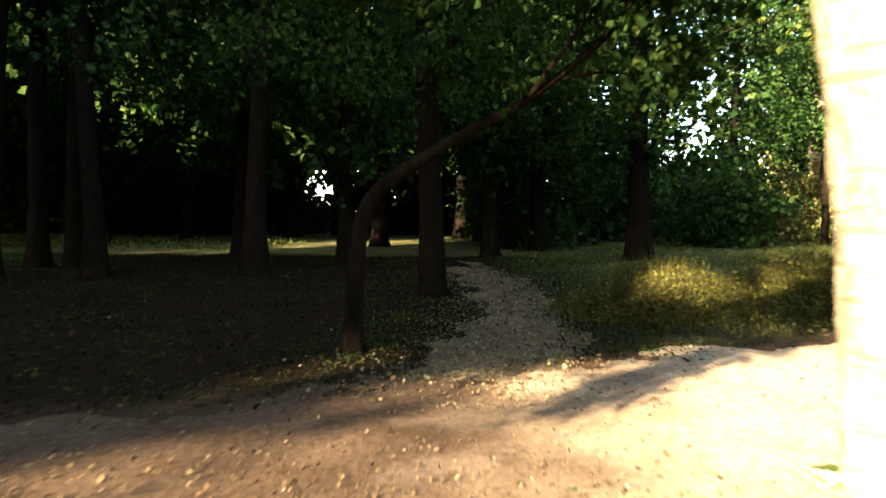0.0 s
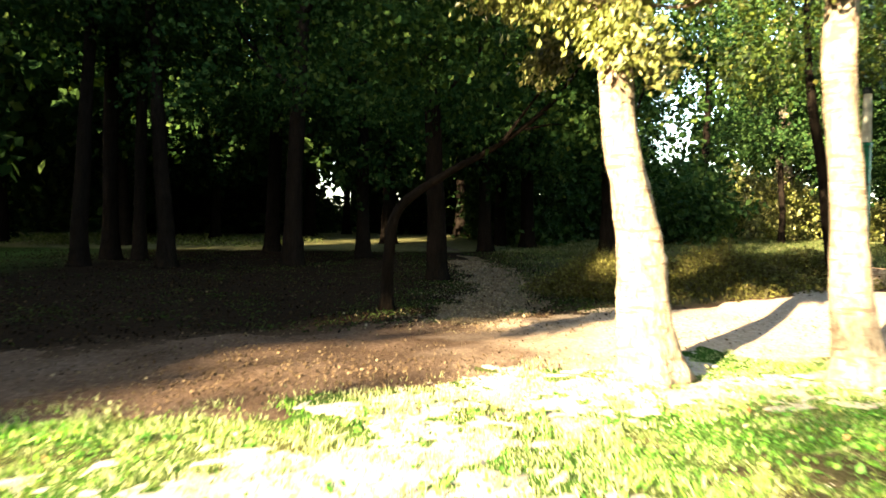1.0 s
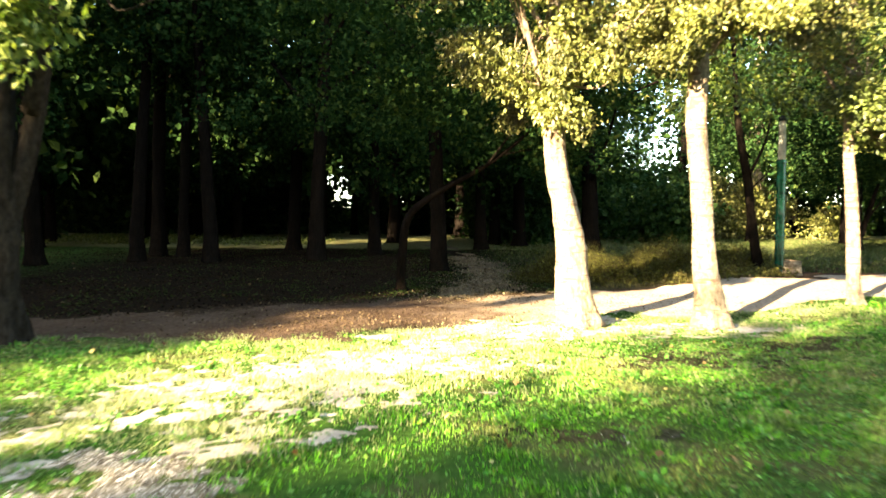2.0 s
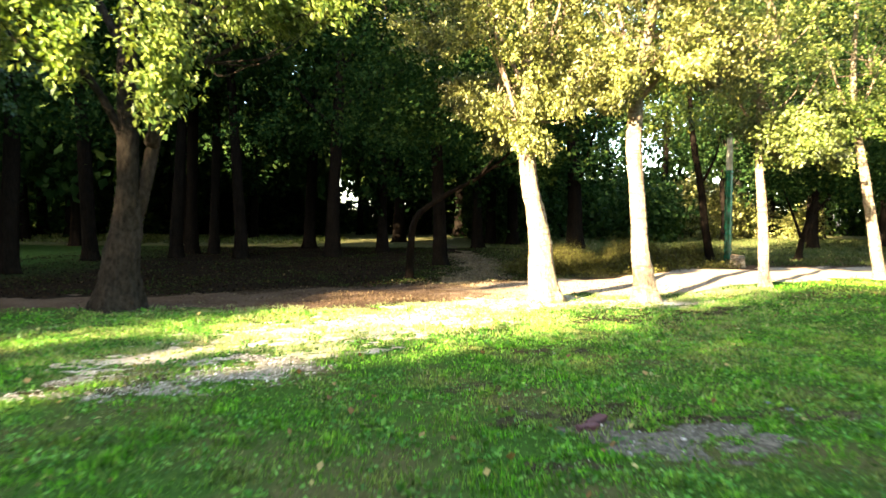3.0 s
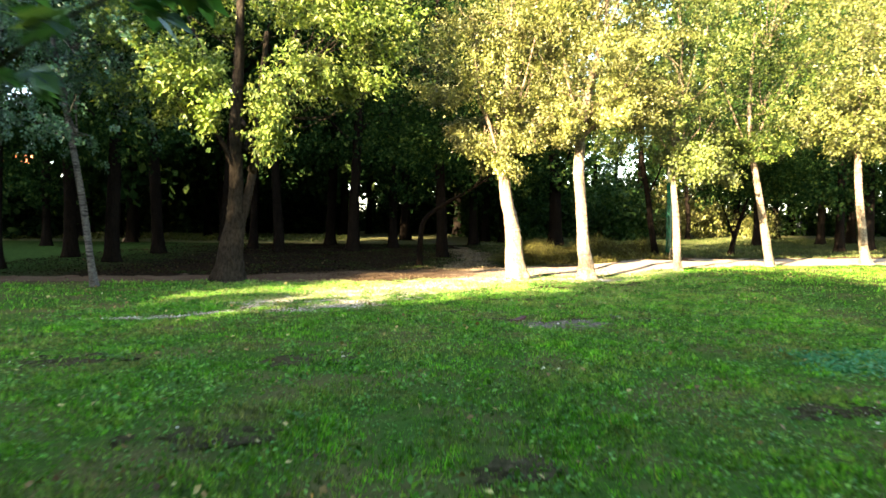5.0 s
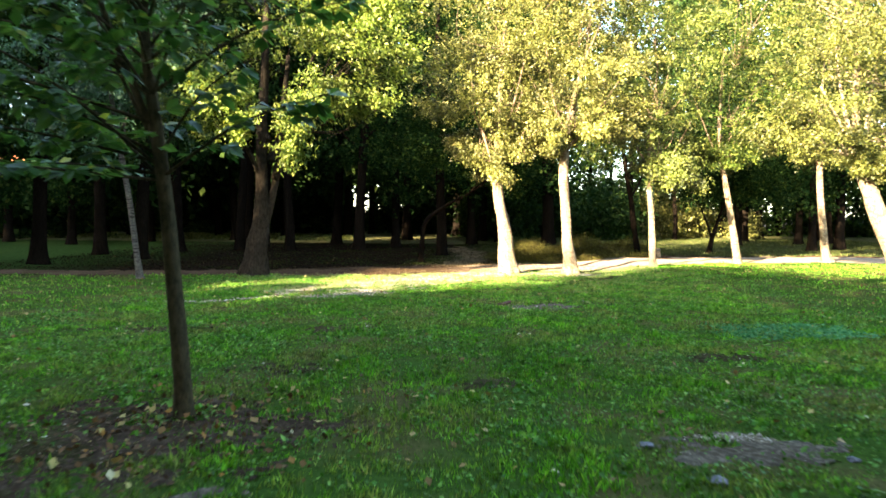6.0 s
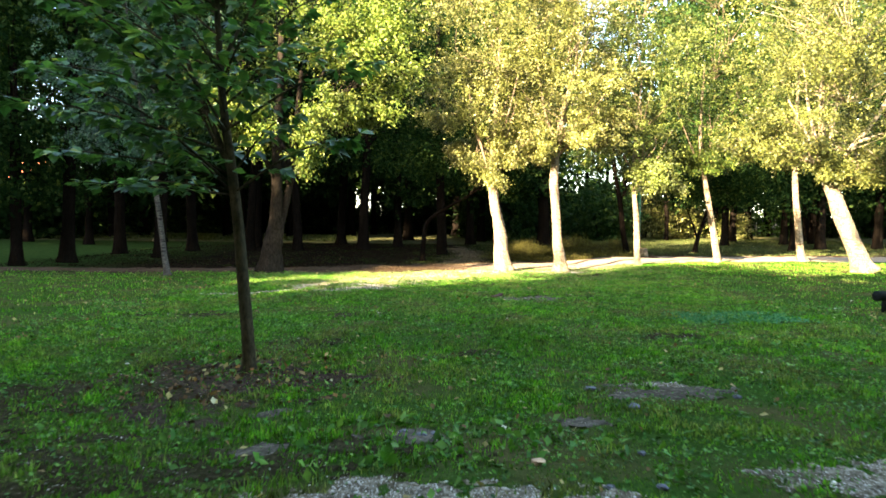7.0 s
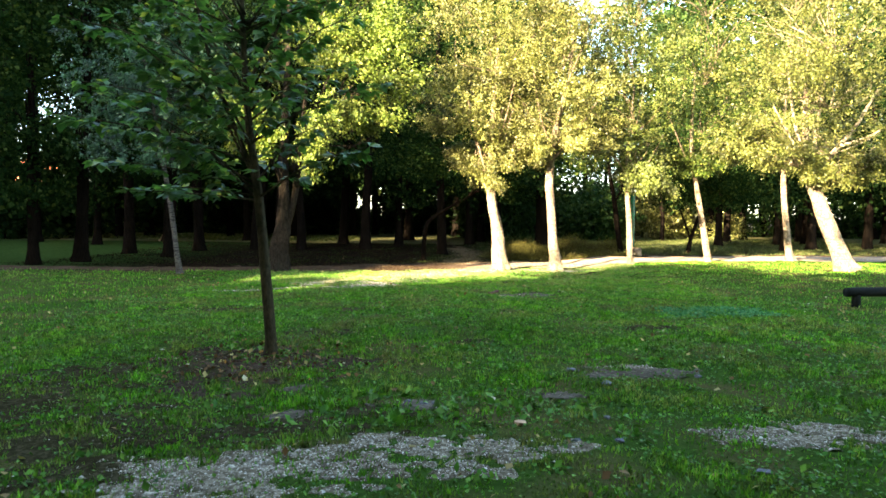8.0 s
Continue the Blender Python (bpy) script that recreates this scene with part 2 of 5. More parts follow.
M_gravel = dirt_mat("pale_gravelly_earth", (0.022, 0.018, 0.010), (0.12, 0.1, 0.066), (0.45, 0.4, 0.3), (0.62, 0.58, 0.48))
# pale worn sand that also carries the sunlit band's brightness
M_sand = dirt_mat("worn_sunlit_sand", (0.22, 0.18, 0.13), (0.36, 0.31, 0.24), (0.48, 0.43, 0.35))
M_ash = dirt_mat("grey_ash_patch", (0.024, 0.021, 0.014), (0.085, 0.075, 0.055), (0.24, 0.21, 0.165))
M_mulch = dirt_mat("dark_mulch", (0.012, 0.009, 0.006), (0.042, 0.031, 0.021), (0.12, 0.093, 0.066))


def plain(name, col, rough=0.5, vary=0.3, scale=8.0, metal=0.0, gloss=0.5):
    mat, nt, bsdf = material(name, rough, gloss)
    bsdf.inputs["Metallic"].default_value = metal
    tc = nt.nodes.new("ShaderNodeTexCoord").outputs["Object"]
    n = noise_tex(nt, scale, 5, tc)
    lo = tuple(c * (1 - vary) for c in col)
    hi = tuple(min(1, c * (1 + vary)) for c in col)
    nt.links.new(ramp(nt, n, [(0.3, lo), (0.7, hi)]), bsdf.inputs["Base Color"])
    bump(nt, bsdf, noise_tex(nt, scale * 4, 4, tc), 0.3, 0.005)
    return mat


M_green = plain("green_gloss_paint", (0.004, 0.062, 0.03), 0.25, 0.6, 6.0)
M_concrete = plain("weathered_concrete", (0.2, 0.2, 0.15), 0.85)
M_log = plain("dark_tarred_log", (0.010, 0.012, 0.011), 0.9, 0.4, 8.0, 0.0, 0.05)
M_cutwood = plain("fresh_cut_wood", (0.50, 0.32, 0.17), 0.8, 0.25, 14)
M_stone = plain("grey_stone", (0.085, 0.088, 0.10), 0.85, 0.3, 20)
M_brick = plain("broken_red_brick", (0.055, 0.018, 0.018), 0.9, 0.3, 20)
M_fence = plain("dark_weathered_boards", (0.035, 0.038, 0.048), 0.85, 0.4, 3)
M_plaster = plain("white_plaster", (0.75, 0.74, 0.70), 0.9, 0.06, 2)
M_roof = plain("orange_roof_tiles", (0.40, 0.13, 0.06), 0.85, 0.25, 5)


# ---- mesh helpers ----
RNG = np.random.default_rng(7)


def gz(x, y):
    """Height of the ground."""
    x, y = np.asarray(x, float), np.asarray(y, float)
    side, back = np.clip((x - 4.5) / 3.0, 0, 1), np.clip((y + 6.0) / 7.0, 0, 1)
    swell = 0.2 * side * side * (3 - 2 * side) * back * back * (3 - 2 * back)  # a low rise under the path's sunny end
    return np.interp(y, [2, 12, 40], [0.0, 0.05, 0.6]) + swell


def mesh_of(name, verts, faces, mat, smooth=True):
    me = bpy.data.meshes.new(name)
    me.from_pydata(verts if isinstance(verts, list) else verts.tolist(), [], faces if isinstance(faces, list) else faces.tolist())
    if mat:
        me.materials.append(mat)
    if smooth:
        me.polygons.foreach_set("use_smooth", [True] * len(me.polygons))
    me.update()
    return me


def part(name, me, parent=None, label=""):
    ob = new(name, me)
    ob.parent = parent
    if label:
        tagged(ob, label)
    return ob


def thing(name, at, label, category, group="", kind=""):
    return tagged(put(new(name), at), label, category, group, kind)


def put(ob, at):
    ob.location = at
    return ob


def tube(points, radii, segs=10, rough=0.06, seed=0, flare=0.0, cap=True):
    """A lumpy tapered tube along points; flare widens its foot with root lobes."""
    rng = np.random.default_rng(seed)
    P, R = np.array(points, float), np.array(radii, float)
    n = max(2, int(np.ceil(np.linalg.norm(np.diff(P, axis=0), axis=1).sum() / 0.16)))
    n = min(n, 60)
    t = np.linspace(0, len(P) - 1, n + 1)
    k = np.arange(len(P))
    C = np.stack([smooth_interp(t, k, P[:, i]) for i in range(3)], 1)
    r = np.interp(t, k, R)
    T = np.gradient(C, axis=0)
    T /= np.linalg.norm(T, axis=1)[:, None]
    ref = np.array([0.0, 1.0, 0.13]) if abs(T[0, 2]) > 0.5 else np.array([0.0, 0.0, 1.0])
    A = np.cross(T, ref)
    A /= np.linalg.norm(A, axis=1)[:, None]
    B = np.cross(T, A)
    ang = np.linspace(0, 2 * np.pi, segs, endpoint=False)
    ph = rng.uniform(0, 6.28, 6)
    verts, faces = [], []
    for i in range(len(C)):
        s = i * 0.35
        wob = 1 + rough * (np.sin(2 * ang + ph[0] + s * 0.5) + 0.7 * np.sin(3 * ang + ph[1] - s * 0.8) + 0.5 * np.sin(5 * ang + ph[2] + s * 1.7)) + rng.normal(0, rough * 0.3, segs)
        if flare:
            h = np.linalg.norm(C[i] - C[0])
            wob = wob + flare * np.exp(-h / (1.3 * R[0])) * (0.65 + 0.5 * np.sin(5 * ang + ph[3]))
        ring = C[i] + (r[i] * wob)[:, None] * (np.cos(ang)[:, None] * A[i] + np.sin(ang)[:, None] * B[i])
        verts.extend(ring.tolist())
    for i in range(len(C) - 1):
        for j in range(segs):
            a, b = i * segs + j, i * segs + (j + 1) % segs
            faces.append((a, b, b + segs, a + segs))
    if cap:
        faces.append(tuple(range(segs))[::-1])
        faces.append(tuple(range((len(C) - 1) * segs, len(C) * segs)))
    return verts, faces


def smooth_interp(t, k, v):
    """Catmull-Rom through v at k."""
    if len(v) < 3:
        return np.interp(t, k, v)
    m = np.gradient(v)
    i = np.clip(t.astype(int), 0, len(v) - 2)
    f = t - i
    return ((2 * f**3 - 3 * f**2 + 1) * v[i] + (f**3 - 2 * f**2 + f) * m[i] + (-2 * f**3 + 3 * f**2) * v[i + 1] + (f**3 - f**2) * m[i + 1])


def joined(pieces):
    verts, faces = [], []
    for v, f in pieces:
        o = len(verts)
        verts.extend(v)
        faces.extend(tuple(i + o for i in q) for q in f)
    return verts, faces


def unit(a):
    return a / np.maximum(np.linalg.norm(a, axis=-1, keepdims=True), 1e-9)


def leaves(rng, P, size, up=0.6, droop=0.3, narrow=0.42, out=None):
    """A folded pointed leaf at each point P."""
    n = len(P)
    d = rng.normal(size=(n, 3))
    if out is not None:
        d = d + 0.9 * out
    d[:, 2] -= droop
    d = unit(d)
    nrm = rng.normal(size=(n, 3))
    nrm[:, 2] += up * 2
    w = unit(np.cross(d, nrm))
    nn = unit(np.cross(w, d))
    L = size * rng.uniform(0.6, 1.35, (n, 1))
    half = L * narrow * rng.uniform(0.8, 1.2, (n, 1))
    mid = P + d * L * 0.5 + nn * L * 0.06
    V = np.empty((n, 4, 3))
    V[:, 0] = P
    V[:, 1] = mid + w * half
    V[:, 2] = P + d * L - nn * L * 0.08
    V[:, 3] = mid - w * half
    base = (np.arange(n) * 4)[:, None]
    F = np.concatenate([base + np.array([[0, 1, 2]]), base + np.array([[0, 2, 3]])], 1).reshape(-1, 3)
    return V.reshape(-1, 3), F


def cloud(seed, blobs, n, size, per=14, subs=9, tight=0.28, flat=1.0, **kw):
    """Leaves for a crown. blobs: (x, y, z, rx, ry, rz, weight). Leaves sit in sprays, the sprays in boughs, with gaps between."""
    rng = np.random.default_rng(seed)
    B = np.array(blobs, float)
    w = B[:, 6] / B[:, 6].sum()
    bough_c, bough_r = [], []
    for b, q in zip(B, w):
        m = max(3, int(round(subs * len(B) * q)))
        d = unit(rng.normal(size=(m, 3)))
        rr = rng.uniform(0.08, 1.0, (m, 1)) ** 0.6
        bough_c.append(b[:3] + d * rr * b[3:6])
        bough_r.append(np.repeat([b[3:6] * tight], m, 0) * rng.uniform(0.7, 1.3, (m, 1)))
    C, R = np.concatenate(bough_c), np.concatenate(bough_r)
    R[:, 2] *= flat
    ns = max(1, n // per)
    idx = rng.integers(0, len(C), ns)
    S = C[idx] + rng.normal(size=(ns, 3)) * R[idx]
    out = unit(S - B[:, :3].mean(0))
    P = np.repeat(S, per, 0)
    O = np.repeat(out, per, 0)
    along = rng.uniform(0, 1, (len(P), 1))
    twig = np.repeat(unit(out + rng.normal(size=(ns, 3)) * 0.6 + np.array([0, 0, -0.25])), per, 0)
    P = P + twig * along * size * 4 + rng.normal(size=P.shape) * size * 0.7
    return leaves(rng, P, size, out=O, **kw)


def tree(name, at, trunk, radii, limbs, blobs, n, size, leaf, bark, label, category="tree", group="", seed=1, flare=0.5, segs=14, twigs=0, limb_bark=None, rough=0.05, **kw):
    """trunk, limbs and blobs are offsets from the foot. limbs: (points, radius)."""
    root = thing(name, at, label, category, group)
    limb_bark = limb_bark or bark
    v, f = tube(trunk, radii, segs, rough, seed, flare)
    part("trunk", mesh_of("trunk", v, f, bark), root)
    for i, (pts, r) in enumerate(limbs):
        rr = np.linspace(r, r * 0.35, len(pts))
        v, f = tube(pts, rr, 8, 0.08, seed + i + 1)
        part("limb", mesh_of("limb", v, f, limb_bark), root)
    if twigs:
        rng = np.random.default_rng(seed + 50)
        B = np.array([q for q in blobs if q[3] > 0.6])
        pieces = []
        for _ in range(twigs):
            b = B[rng.integers(0, len(B))]
            d = unit(rng.normal(size=3) + np.array([0, 0, 0.3]))
            e = b[:3] + d * b[3:6] * rng.uniform(0.45, 0.85)
            s = b[:3] * np.array([0.55, 0.55, 0.9]) - np.array([0, 0, b[5] * 0.35])
            m = (s + e) / 2 + rng.normal(size=3) * 0.25
            pieces.append(tube([s, m, e], [0.022, 0.013, 0.005], 5, 0.05, int(rng.integers(1e6)), cap=False))
        v, f = joined(pieces)
        tagged(part("twig_mass", mesh_of("twig_mass", v, f, limb_bark), root), kind="stuff")
    v, f = cloud(seed, blobs, n, size, **kw)
    part("crown", mesh_of("crown", v, f, leaf, False), root)
    return root


# ---- ground ----
gx = np.concatenate([[-1500, -700, -300, -150], np.arange(-80, -20, 8), np.arange(-20, 24, 0.5), np.arange(24, 90, 8), [150, 300, 700, 1500]])
gy = np.concatenate([[-1500, -700, -300, -150], np.arange(-80, -24, 8), np.arange(-24, 20, 0.5), np.arange(20, 100, 8), [150, 300, 700, 1500]])
X, Y = np.meshgrid(gx, gy)


def bumps(x, y):
    return 0.02 * (np.sin(x * 0.9 + 1.3) * np.cos(y * 0.7) + 0.6 * np.sin(x * 2.1 + y * 1.7))


def height(x, y):
    return gz(x, y) + bumps(np.asarray(x, float), np.asarray(y, float))


Zg = height(X, Y)
nx, ny = len(gx), len(gy)
V = np.stack([X, Y, Zg], -1).reshape(-1, 3)
q = (np.arange(ny - 1)[:, None] * nx + np.arange(nx - 1)[None, :]).reshape(-1, 1)
F = np.concatenate([q, q + 1, q + 1 + nx, q + nx], 1)
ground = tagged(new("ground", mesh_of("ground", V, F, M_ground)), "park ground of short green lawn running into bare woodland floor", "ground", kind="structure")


LATTICE = np.random.default_rng(77).uniform(-1, 1, (256, 256))


def fbm(x, y, scale, octaves=4):
    """Smooth random field, about -1 to 1."""
    x, y = np.asarray(x, float) / scale + 512.3, np.asarray(y, float) / scale + 512.7
    total, amp = 0.0, 0.6
    for _ in range(octaves):
        i, j = np.floor(x).astype(int), np.floor(y).astype(int)
        u, v = x - i, y - j
        u, v = u * u * (3 - 2 * u), v * v * (3 - 2 * v)
        at_ = lambda a, c: LATTICE[a % 256, c % 256]
        total = total + amp * ((at_(i, j) * (1 - u) + at_(i + 1, j) * u) * (1 - v) + (at_(i, j + 1) * (1 - u) + at_(i + 1, j + 1) * u) * v)
        x, y, amp = x * 2.03 + 17.1, y * 2.03 + 5.3, amp * 0.62
    return total


def strip(name, left, right, mat, lift, label, across=26, fade=0.6, category="path"):
    """An earth path between two edge lines, thinning out raggedly into the ground on both sides."""
    L, R = np.array(left, float), np.array(right, float)
    n = int(np.linalg.norm(np.diff(L, axis=0), axis=1).sum() / 0.14)
    t, k = np.linspace(0, len(L) - 1, n), np.arange(len(L))
    Ls = np.stack([smooth_interp(t, k, L[:, i]) for i in range(2)], 1)
    Rs = np.stack([smooth_interp(t, k, R[:, i]) for i in range(2)], 1)
    w = np.linalg.norm(Rs - Ls, axis=1)[:, None]
    u = np.linspace(0, 1, across)[None, :] * (w + 2 * fade) / w - fade / w
    G = Ls[:, None] * (1 - u[..., None]) + Rs[:, None] * u[..., None]
    inside = np.minimum(u, 1 - u) * w + fade * 0.9 * fbm(G[..., 0], G[..., 1], 0.8, 5)
    z = height(G[..., 0], G[..., 1]) + np.minimum(lift, inside * 0.05)
    V = np.concatenate([G, z[..., None]], -1).reshape(-1, 3)
    q = (np.arange(n - 1)[:, None] * across + np.arange(across - 1)[None, :]).reshape(-1, 1)
    F = np.concatenate([q, q + across, q + across + 1, q + 1], 1)
    F = F[(inside.ravel()[F] > -0.35).all(1)]
    used, F = np.unique(F, return_inverse=True)
    return tagged(new(name, mesh_of(name, V[used], F.reshape(-1, 4), mat)), label, category, kind="structure")


PATH_NEAR = [(-30, -1.2), (-14, 0.4), (-8.9, 1.1), (-4.8, 1.7), (-2.2, 1.9), (-0.6, 2.6), (1.0, 3.8), (3.2, 4.4), (5.5, 5.1), (7.8, 6.0), (12.0, 7.6), (18, 8.8), (34, 10.0)]
PATH_FAR = [(-30, 0.8), (-14, 2.0), (-10, 2.4), (-6.4, 3.6), (-3.0, 5.0), (-0.7, 6.4), (1.4, 7.5), (3.6, 8.6), (6.0, 9.4), (8.5, 9.9), (13.0, 11.4), (18, 12.4), (34, 13.5)]
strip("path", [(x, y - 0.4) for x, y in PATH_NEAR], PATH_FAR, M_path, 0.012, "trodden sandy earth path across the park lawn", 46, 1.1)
strip("trail", [(-0.35, 6.5), (-0.15, 7.4), (0.15, 9.5), (0.65, 12.2), (0.45, 15.0), (0.2, 19.0), (-0.3, 24), (-1.2, 30)],
      [(1.4, 6.6), (1.5, 7.4), (1.85, 9.5), (2.15, 12.3), (2.1, 15.0), (1.7, 18.0), (0.8, 23), (0.0, 30)], M_trail, 0.008, "narrow leaf-strewn earth trail leading into the woods", 30, 0.6)


def patch_field(x, y, cx, cy, rx, ry, turn):
    """Below 1 inside a worn place, with a broken outline and islands."""
    c, s = math.cos(turn), math.sin(turn)
    lx, ly = (x - cx) * c + (y - cy) * s, -(x - cx) * s + (y - cy) * c
    r = np.sqrt((lx / rx) ** 2 + (ly / ry) ** 2)
    return r + 1.15 * fbm(x, y, max(0.2, 0.7 * min(rx, ry))) + 1.0 * fbm(x + 40, y, 0.13, 3)


def patch(name, cx, cy, rx, ry, mat, label, seed, lift=0.016, turn=0.0, category="bare patch"):
    R_ = max(rx, ry) * 1.6
    n = int(max(30, min(190, 2 * R_ / 0.03)))
    g = np.linspace(-R_, R_, n)
    gx_, gy_ = np.meshgrid(cx + g, cy + g)
    field = patch_field(gx_, gy_, cx, cy, rx, ry, turn)
    z = height(gx_, gy_) + np.clip((1.0 - field) * 0.06, -0.02, lift) + 0.006 * fbm(gx_, gy_, 0.09, 2) * (field < 0.8)
    V = np.stack([gx_, gy_, z], -1).reshape(-1, 3)
    q = (np.arange(n - 1)[:, None] * n + np.arange(n - 1)[None, :]).reshape(-1, 1)
    F = np.concatenate([q, q + 1, q + 1 + n, q + n], 1)
    c, s = math.cos(turn), math.sin(turn)
    lx, ly = (gx_ - cx) * c + (gy_ - cy) * s, -(gx_ - cx) * s + (gy_ - cy) * c
    near = ((lx / rx) ** 2 + (ly / ry) ** 2 < 2.4).ravel()
    F = F[near[F].all(1)]
    used, F = np.unique(F, return_inverse=True)
    F = F.reshape(-1, 4)
    return tagged(new(name, mesh_of(name, V[used], F, mat)), label, category, kind="structure")


# where no grass grows: centre, radii, turn
PATCHES = [
    (-1.2, -0.8, 2.9, 1.1, 0.85, "sand"), (1.0, 2.3, 1.8, 0.95, 0.65, "sand"), (2.3, 2.3, 1.1, 0.45, 0.3, "sand"), (4.3, 2.6, 0.8, 0.5, 0.2, "sand"),
    (-2.5, -4.2, 1.0, 0.62, 0.6, "gravel"), (-3.2, -4.7, 0.6, 0.35, 0.5, "bare"), (-3.9, -5.3, 0.5, 0.16, 0.4, "gravel"), (-5.2, -6.0, 0.6, 0.18, 0.3, "gravel"),
    (1.75, -6.2, 0.7, 0.36, -0.15, "ash"), (1.25, -5.5, 0.75, 0.4, 0.1, "bare"), (0.3, -4.6, 0.35, 0.18, 0.2, "bare"), (0.75, -6.9, 0.25, 0.15, 0.3, "bare"),
    (-2.35, -14.3, 0.75, 0.5, 0.0, "mulch"), (-2.5, -15.2, 1.0, 0.75, 0.3, "mulch"), (-1.7, -14.6, 0.7, 0.4, 0.2, "mulch"), (-2.2, -16.35, 0.28, 0.14, 0.0, "mulch"), (-1.56, -16.05, 0.2, 0.13, 0.0, "ash"), (-3.6, -15.3, 1.2, 0.65, 0.2, "bare"), (-4.7, -16.7, 1.3, 0.6, 0.0, "bare"), (-1.9, -17.3, 1.4, 0.4, 0.1, "bare"), (-3.6, -15.9, 0.5, 0.2, 0.1, "bare"), (-2.8, -16.7, 0.4, 0.14, 0.1, "bare"),
    (-0.7, -18.2, 0.95, 0.42, 0.1, "gravel"), (-1.6, -18.5, 0.7, 0.36, 0.0, "gravel"), (0.25, -17.95, 0.55, 0.22, 0.1, "gravel"), (-2.6, -18.4, 0.5, 0.3, 0.2, "bare"), (-3.3, -17.9, 0.7, 0.25, 0.1, "bare"), (0.93, -17.8, 0.14, 0.09, 0.0, "gravel"),
    (3.1, -17.4, 0.9, 0.28, 0.05, "gravel"), (2.1, -15.0, 0.6, 0.28, 0.2, "ash"), (2.2, -14.75, 0.4, 0.1, 0.1, "gravel"),
    (-1.45, -17.0, 0.22, 0.12, 0.0, "ash"), (-0.35, -16.7, 0.32, 0.14, 0.0, "ash"), (1.05, -16.2, 0.22, 0.11, 0.0, "ash"),
    (2.9, 0.3, 1.0, 0.35, 0.1, "bare"), (4.6, 1.3, 0.8, 0.35, 0.2, "bare"), (1.0, -2.6, 0.5, 0.2, 0.0, "bare"), (-1.8, -9.4, 0.5, 0.3, 0.4, "bare"), (2.9, -5.6, 0.5, 0.2, 0.2, "bare"),
    (-1.9, -12.4, 0.5, 0.2, 0.2, "bare"), (3.4, -11.5, 0.5, 0.2, 0.1, "bare"), (0.4, -12.9, 0.45, 0.2, 0.4, "bare"), (-4.6, -9.6, 0.7, 0.25, 0.3, "bare"),
]
KIND = {"gravel": (M_gravel, "pale gravelly worn patch in the lawn", 0.5), "ash": (M_ash, "grey ashy bare patch in the lawn", 0.3), "sand": (M_sand, "worn sandy strip of lawn beside path, sunlight painted in", 0.55),
        "bare": (M_bare, "dry bare earth patch in the lawn", 0.8), "mulch": (M_mulch, "dark mulched earth round the young tree", 0.4)}
for i, (cx, cy, rx, ry, turn, kind_) in enumerate(PATCHES):
    patch("bare_patch", cx, cy, rx, ry, KIND[kind_][0], KIND[kind_][1], 20 + i, 0.006 + 0.0004 * i, turn)


# ---- lawn trees ----
Z0 = lambda x, y: float(height(x, y)) - 0.03
at = lambda x, y: (x, y, Z0(x, y))

def maple(x, y, trunk, radii, limbs, blobs, n, size, leaf, label, seed, twigs):
    rng, low = np.random.default_rng(seed + 900), blobs[0]
    for _ in range(11):  # sprays that hang about the foot of the crown
        a, r = rng.uniform(0, 6.28), rng.uniform(0.25, 1.0) * (low[3] + 0.3)
        w = rng.uniform(0.28, 0.55)
        blobs = blobs + [(low[0] + r * math.cos(a), low[1] + r * math.sin(a) * 0.8, low[2] - 0.1 + rng.uniform(-0.55, 0.5), w, w, w * rng.uniform(0.6, 1.0), 0.11)]
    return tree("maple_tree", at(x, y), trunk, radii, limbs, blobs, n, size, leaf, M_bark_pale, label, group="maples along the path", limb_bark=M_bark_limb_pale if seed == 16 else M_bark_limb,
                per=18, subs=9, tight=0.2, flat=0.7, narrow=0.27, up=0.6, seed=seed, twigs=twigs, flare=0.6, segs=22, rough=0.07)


maple(1.96, 2.85, [(0.06, 0, 0), (-0.015, 0, 0.4), (-0.07, 0, 0.85), (-0.10, 0, 1.2), (-0.14, 0, 1.55), (-0.20, 0, 1.9), (-0.28, 0, 2.25), (-0.34, 0, 2.6), (-0.37, 0, 2.95), (-0.38, 0, 3.5), (-0.36, 0.05, 5.2), (-0.2, 0.1, 8.0)],
      [0.25, 0.236, 0.228, 0.222, 0.212, 0.196, 0.18, 0.166, 0.156, 0.14, 0.085, 0.03],
      [([(-0.38, 0, 3.1), (-0.8, -0.3, 4.3), (-1.3, -0.6, 6.2)], 0.06), ([(-0.38, 0.0, 3.5), (0.1, 0.3, 4.8), (0.7, 0.7, 7.0)], 0.065), ([(-0.36, 0, 4.2), (-0.9, 0.8, 5.6), (-1.2, 1.4, 7.4)], 0.06), ([(-0.38, 0, 3.9), (0.0, -0.7, 5.2), (0.3, -1.3, 6.6)], 0.05)],
      [(-0.5, 0, 4.35, 1.5, 1.4, 0.75, 0.5), (-1.5, -0.2, 5.2, 1.3, 1.3, 0.9, 0.55), (0.7, 0, 5.0, 1.2, 1.3, 0.9, 0.7), (-0.6, 0.1, 6.4, 2.5, 2.3, 1.6, 2.6), (-0.4, 0.1, 8.9, 2.9, 2.6, 2.2, 2.4), (-0.3, 0.2, 11.8, 2.5, 2.4, 1.9, 1.4), (-0.36, -0.2, 3.5, 0.36, 0.36, 0.7, 0.45)],
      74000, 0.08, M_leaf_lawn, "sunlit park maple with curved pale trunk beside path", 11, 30)
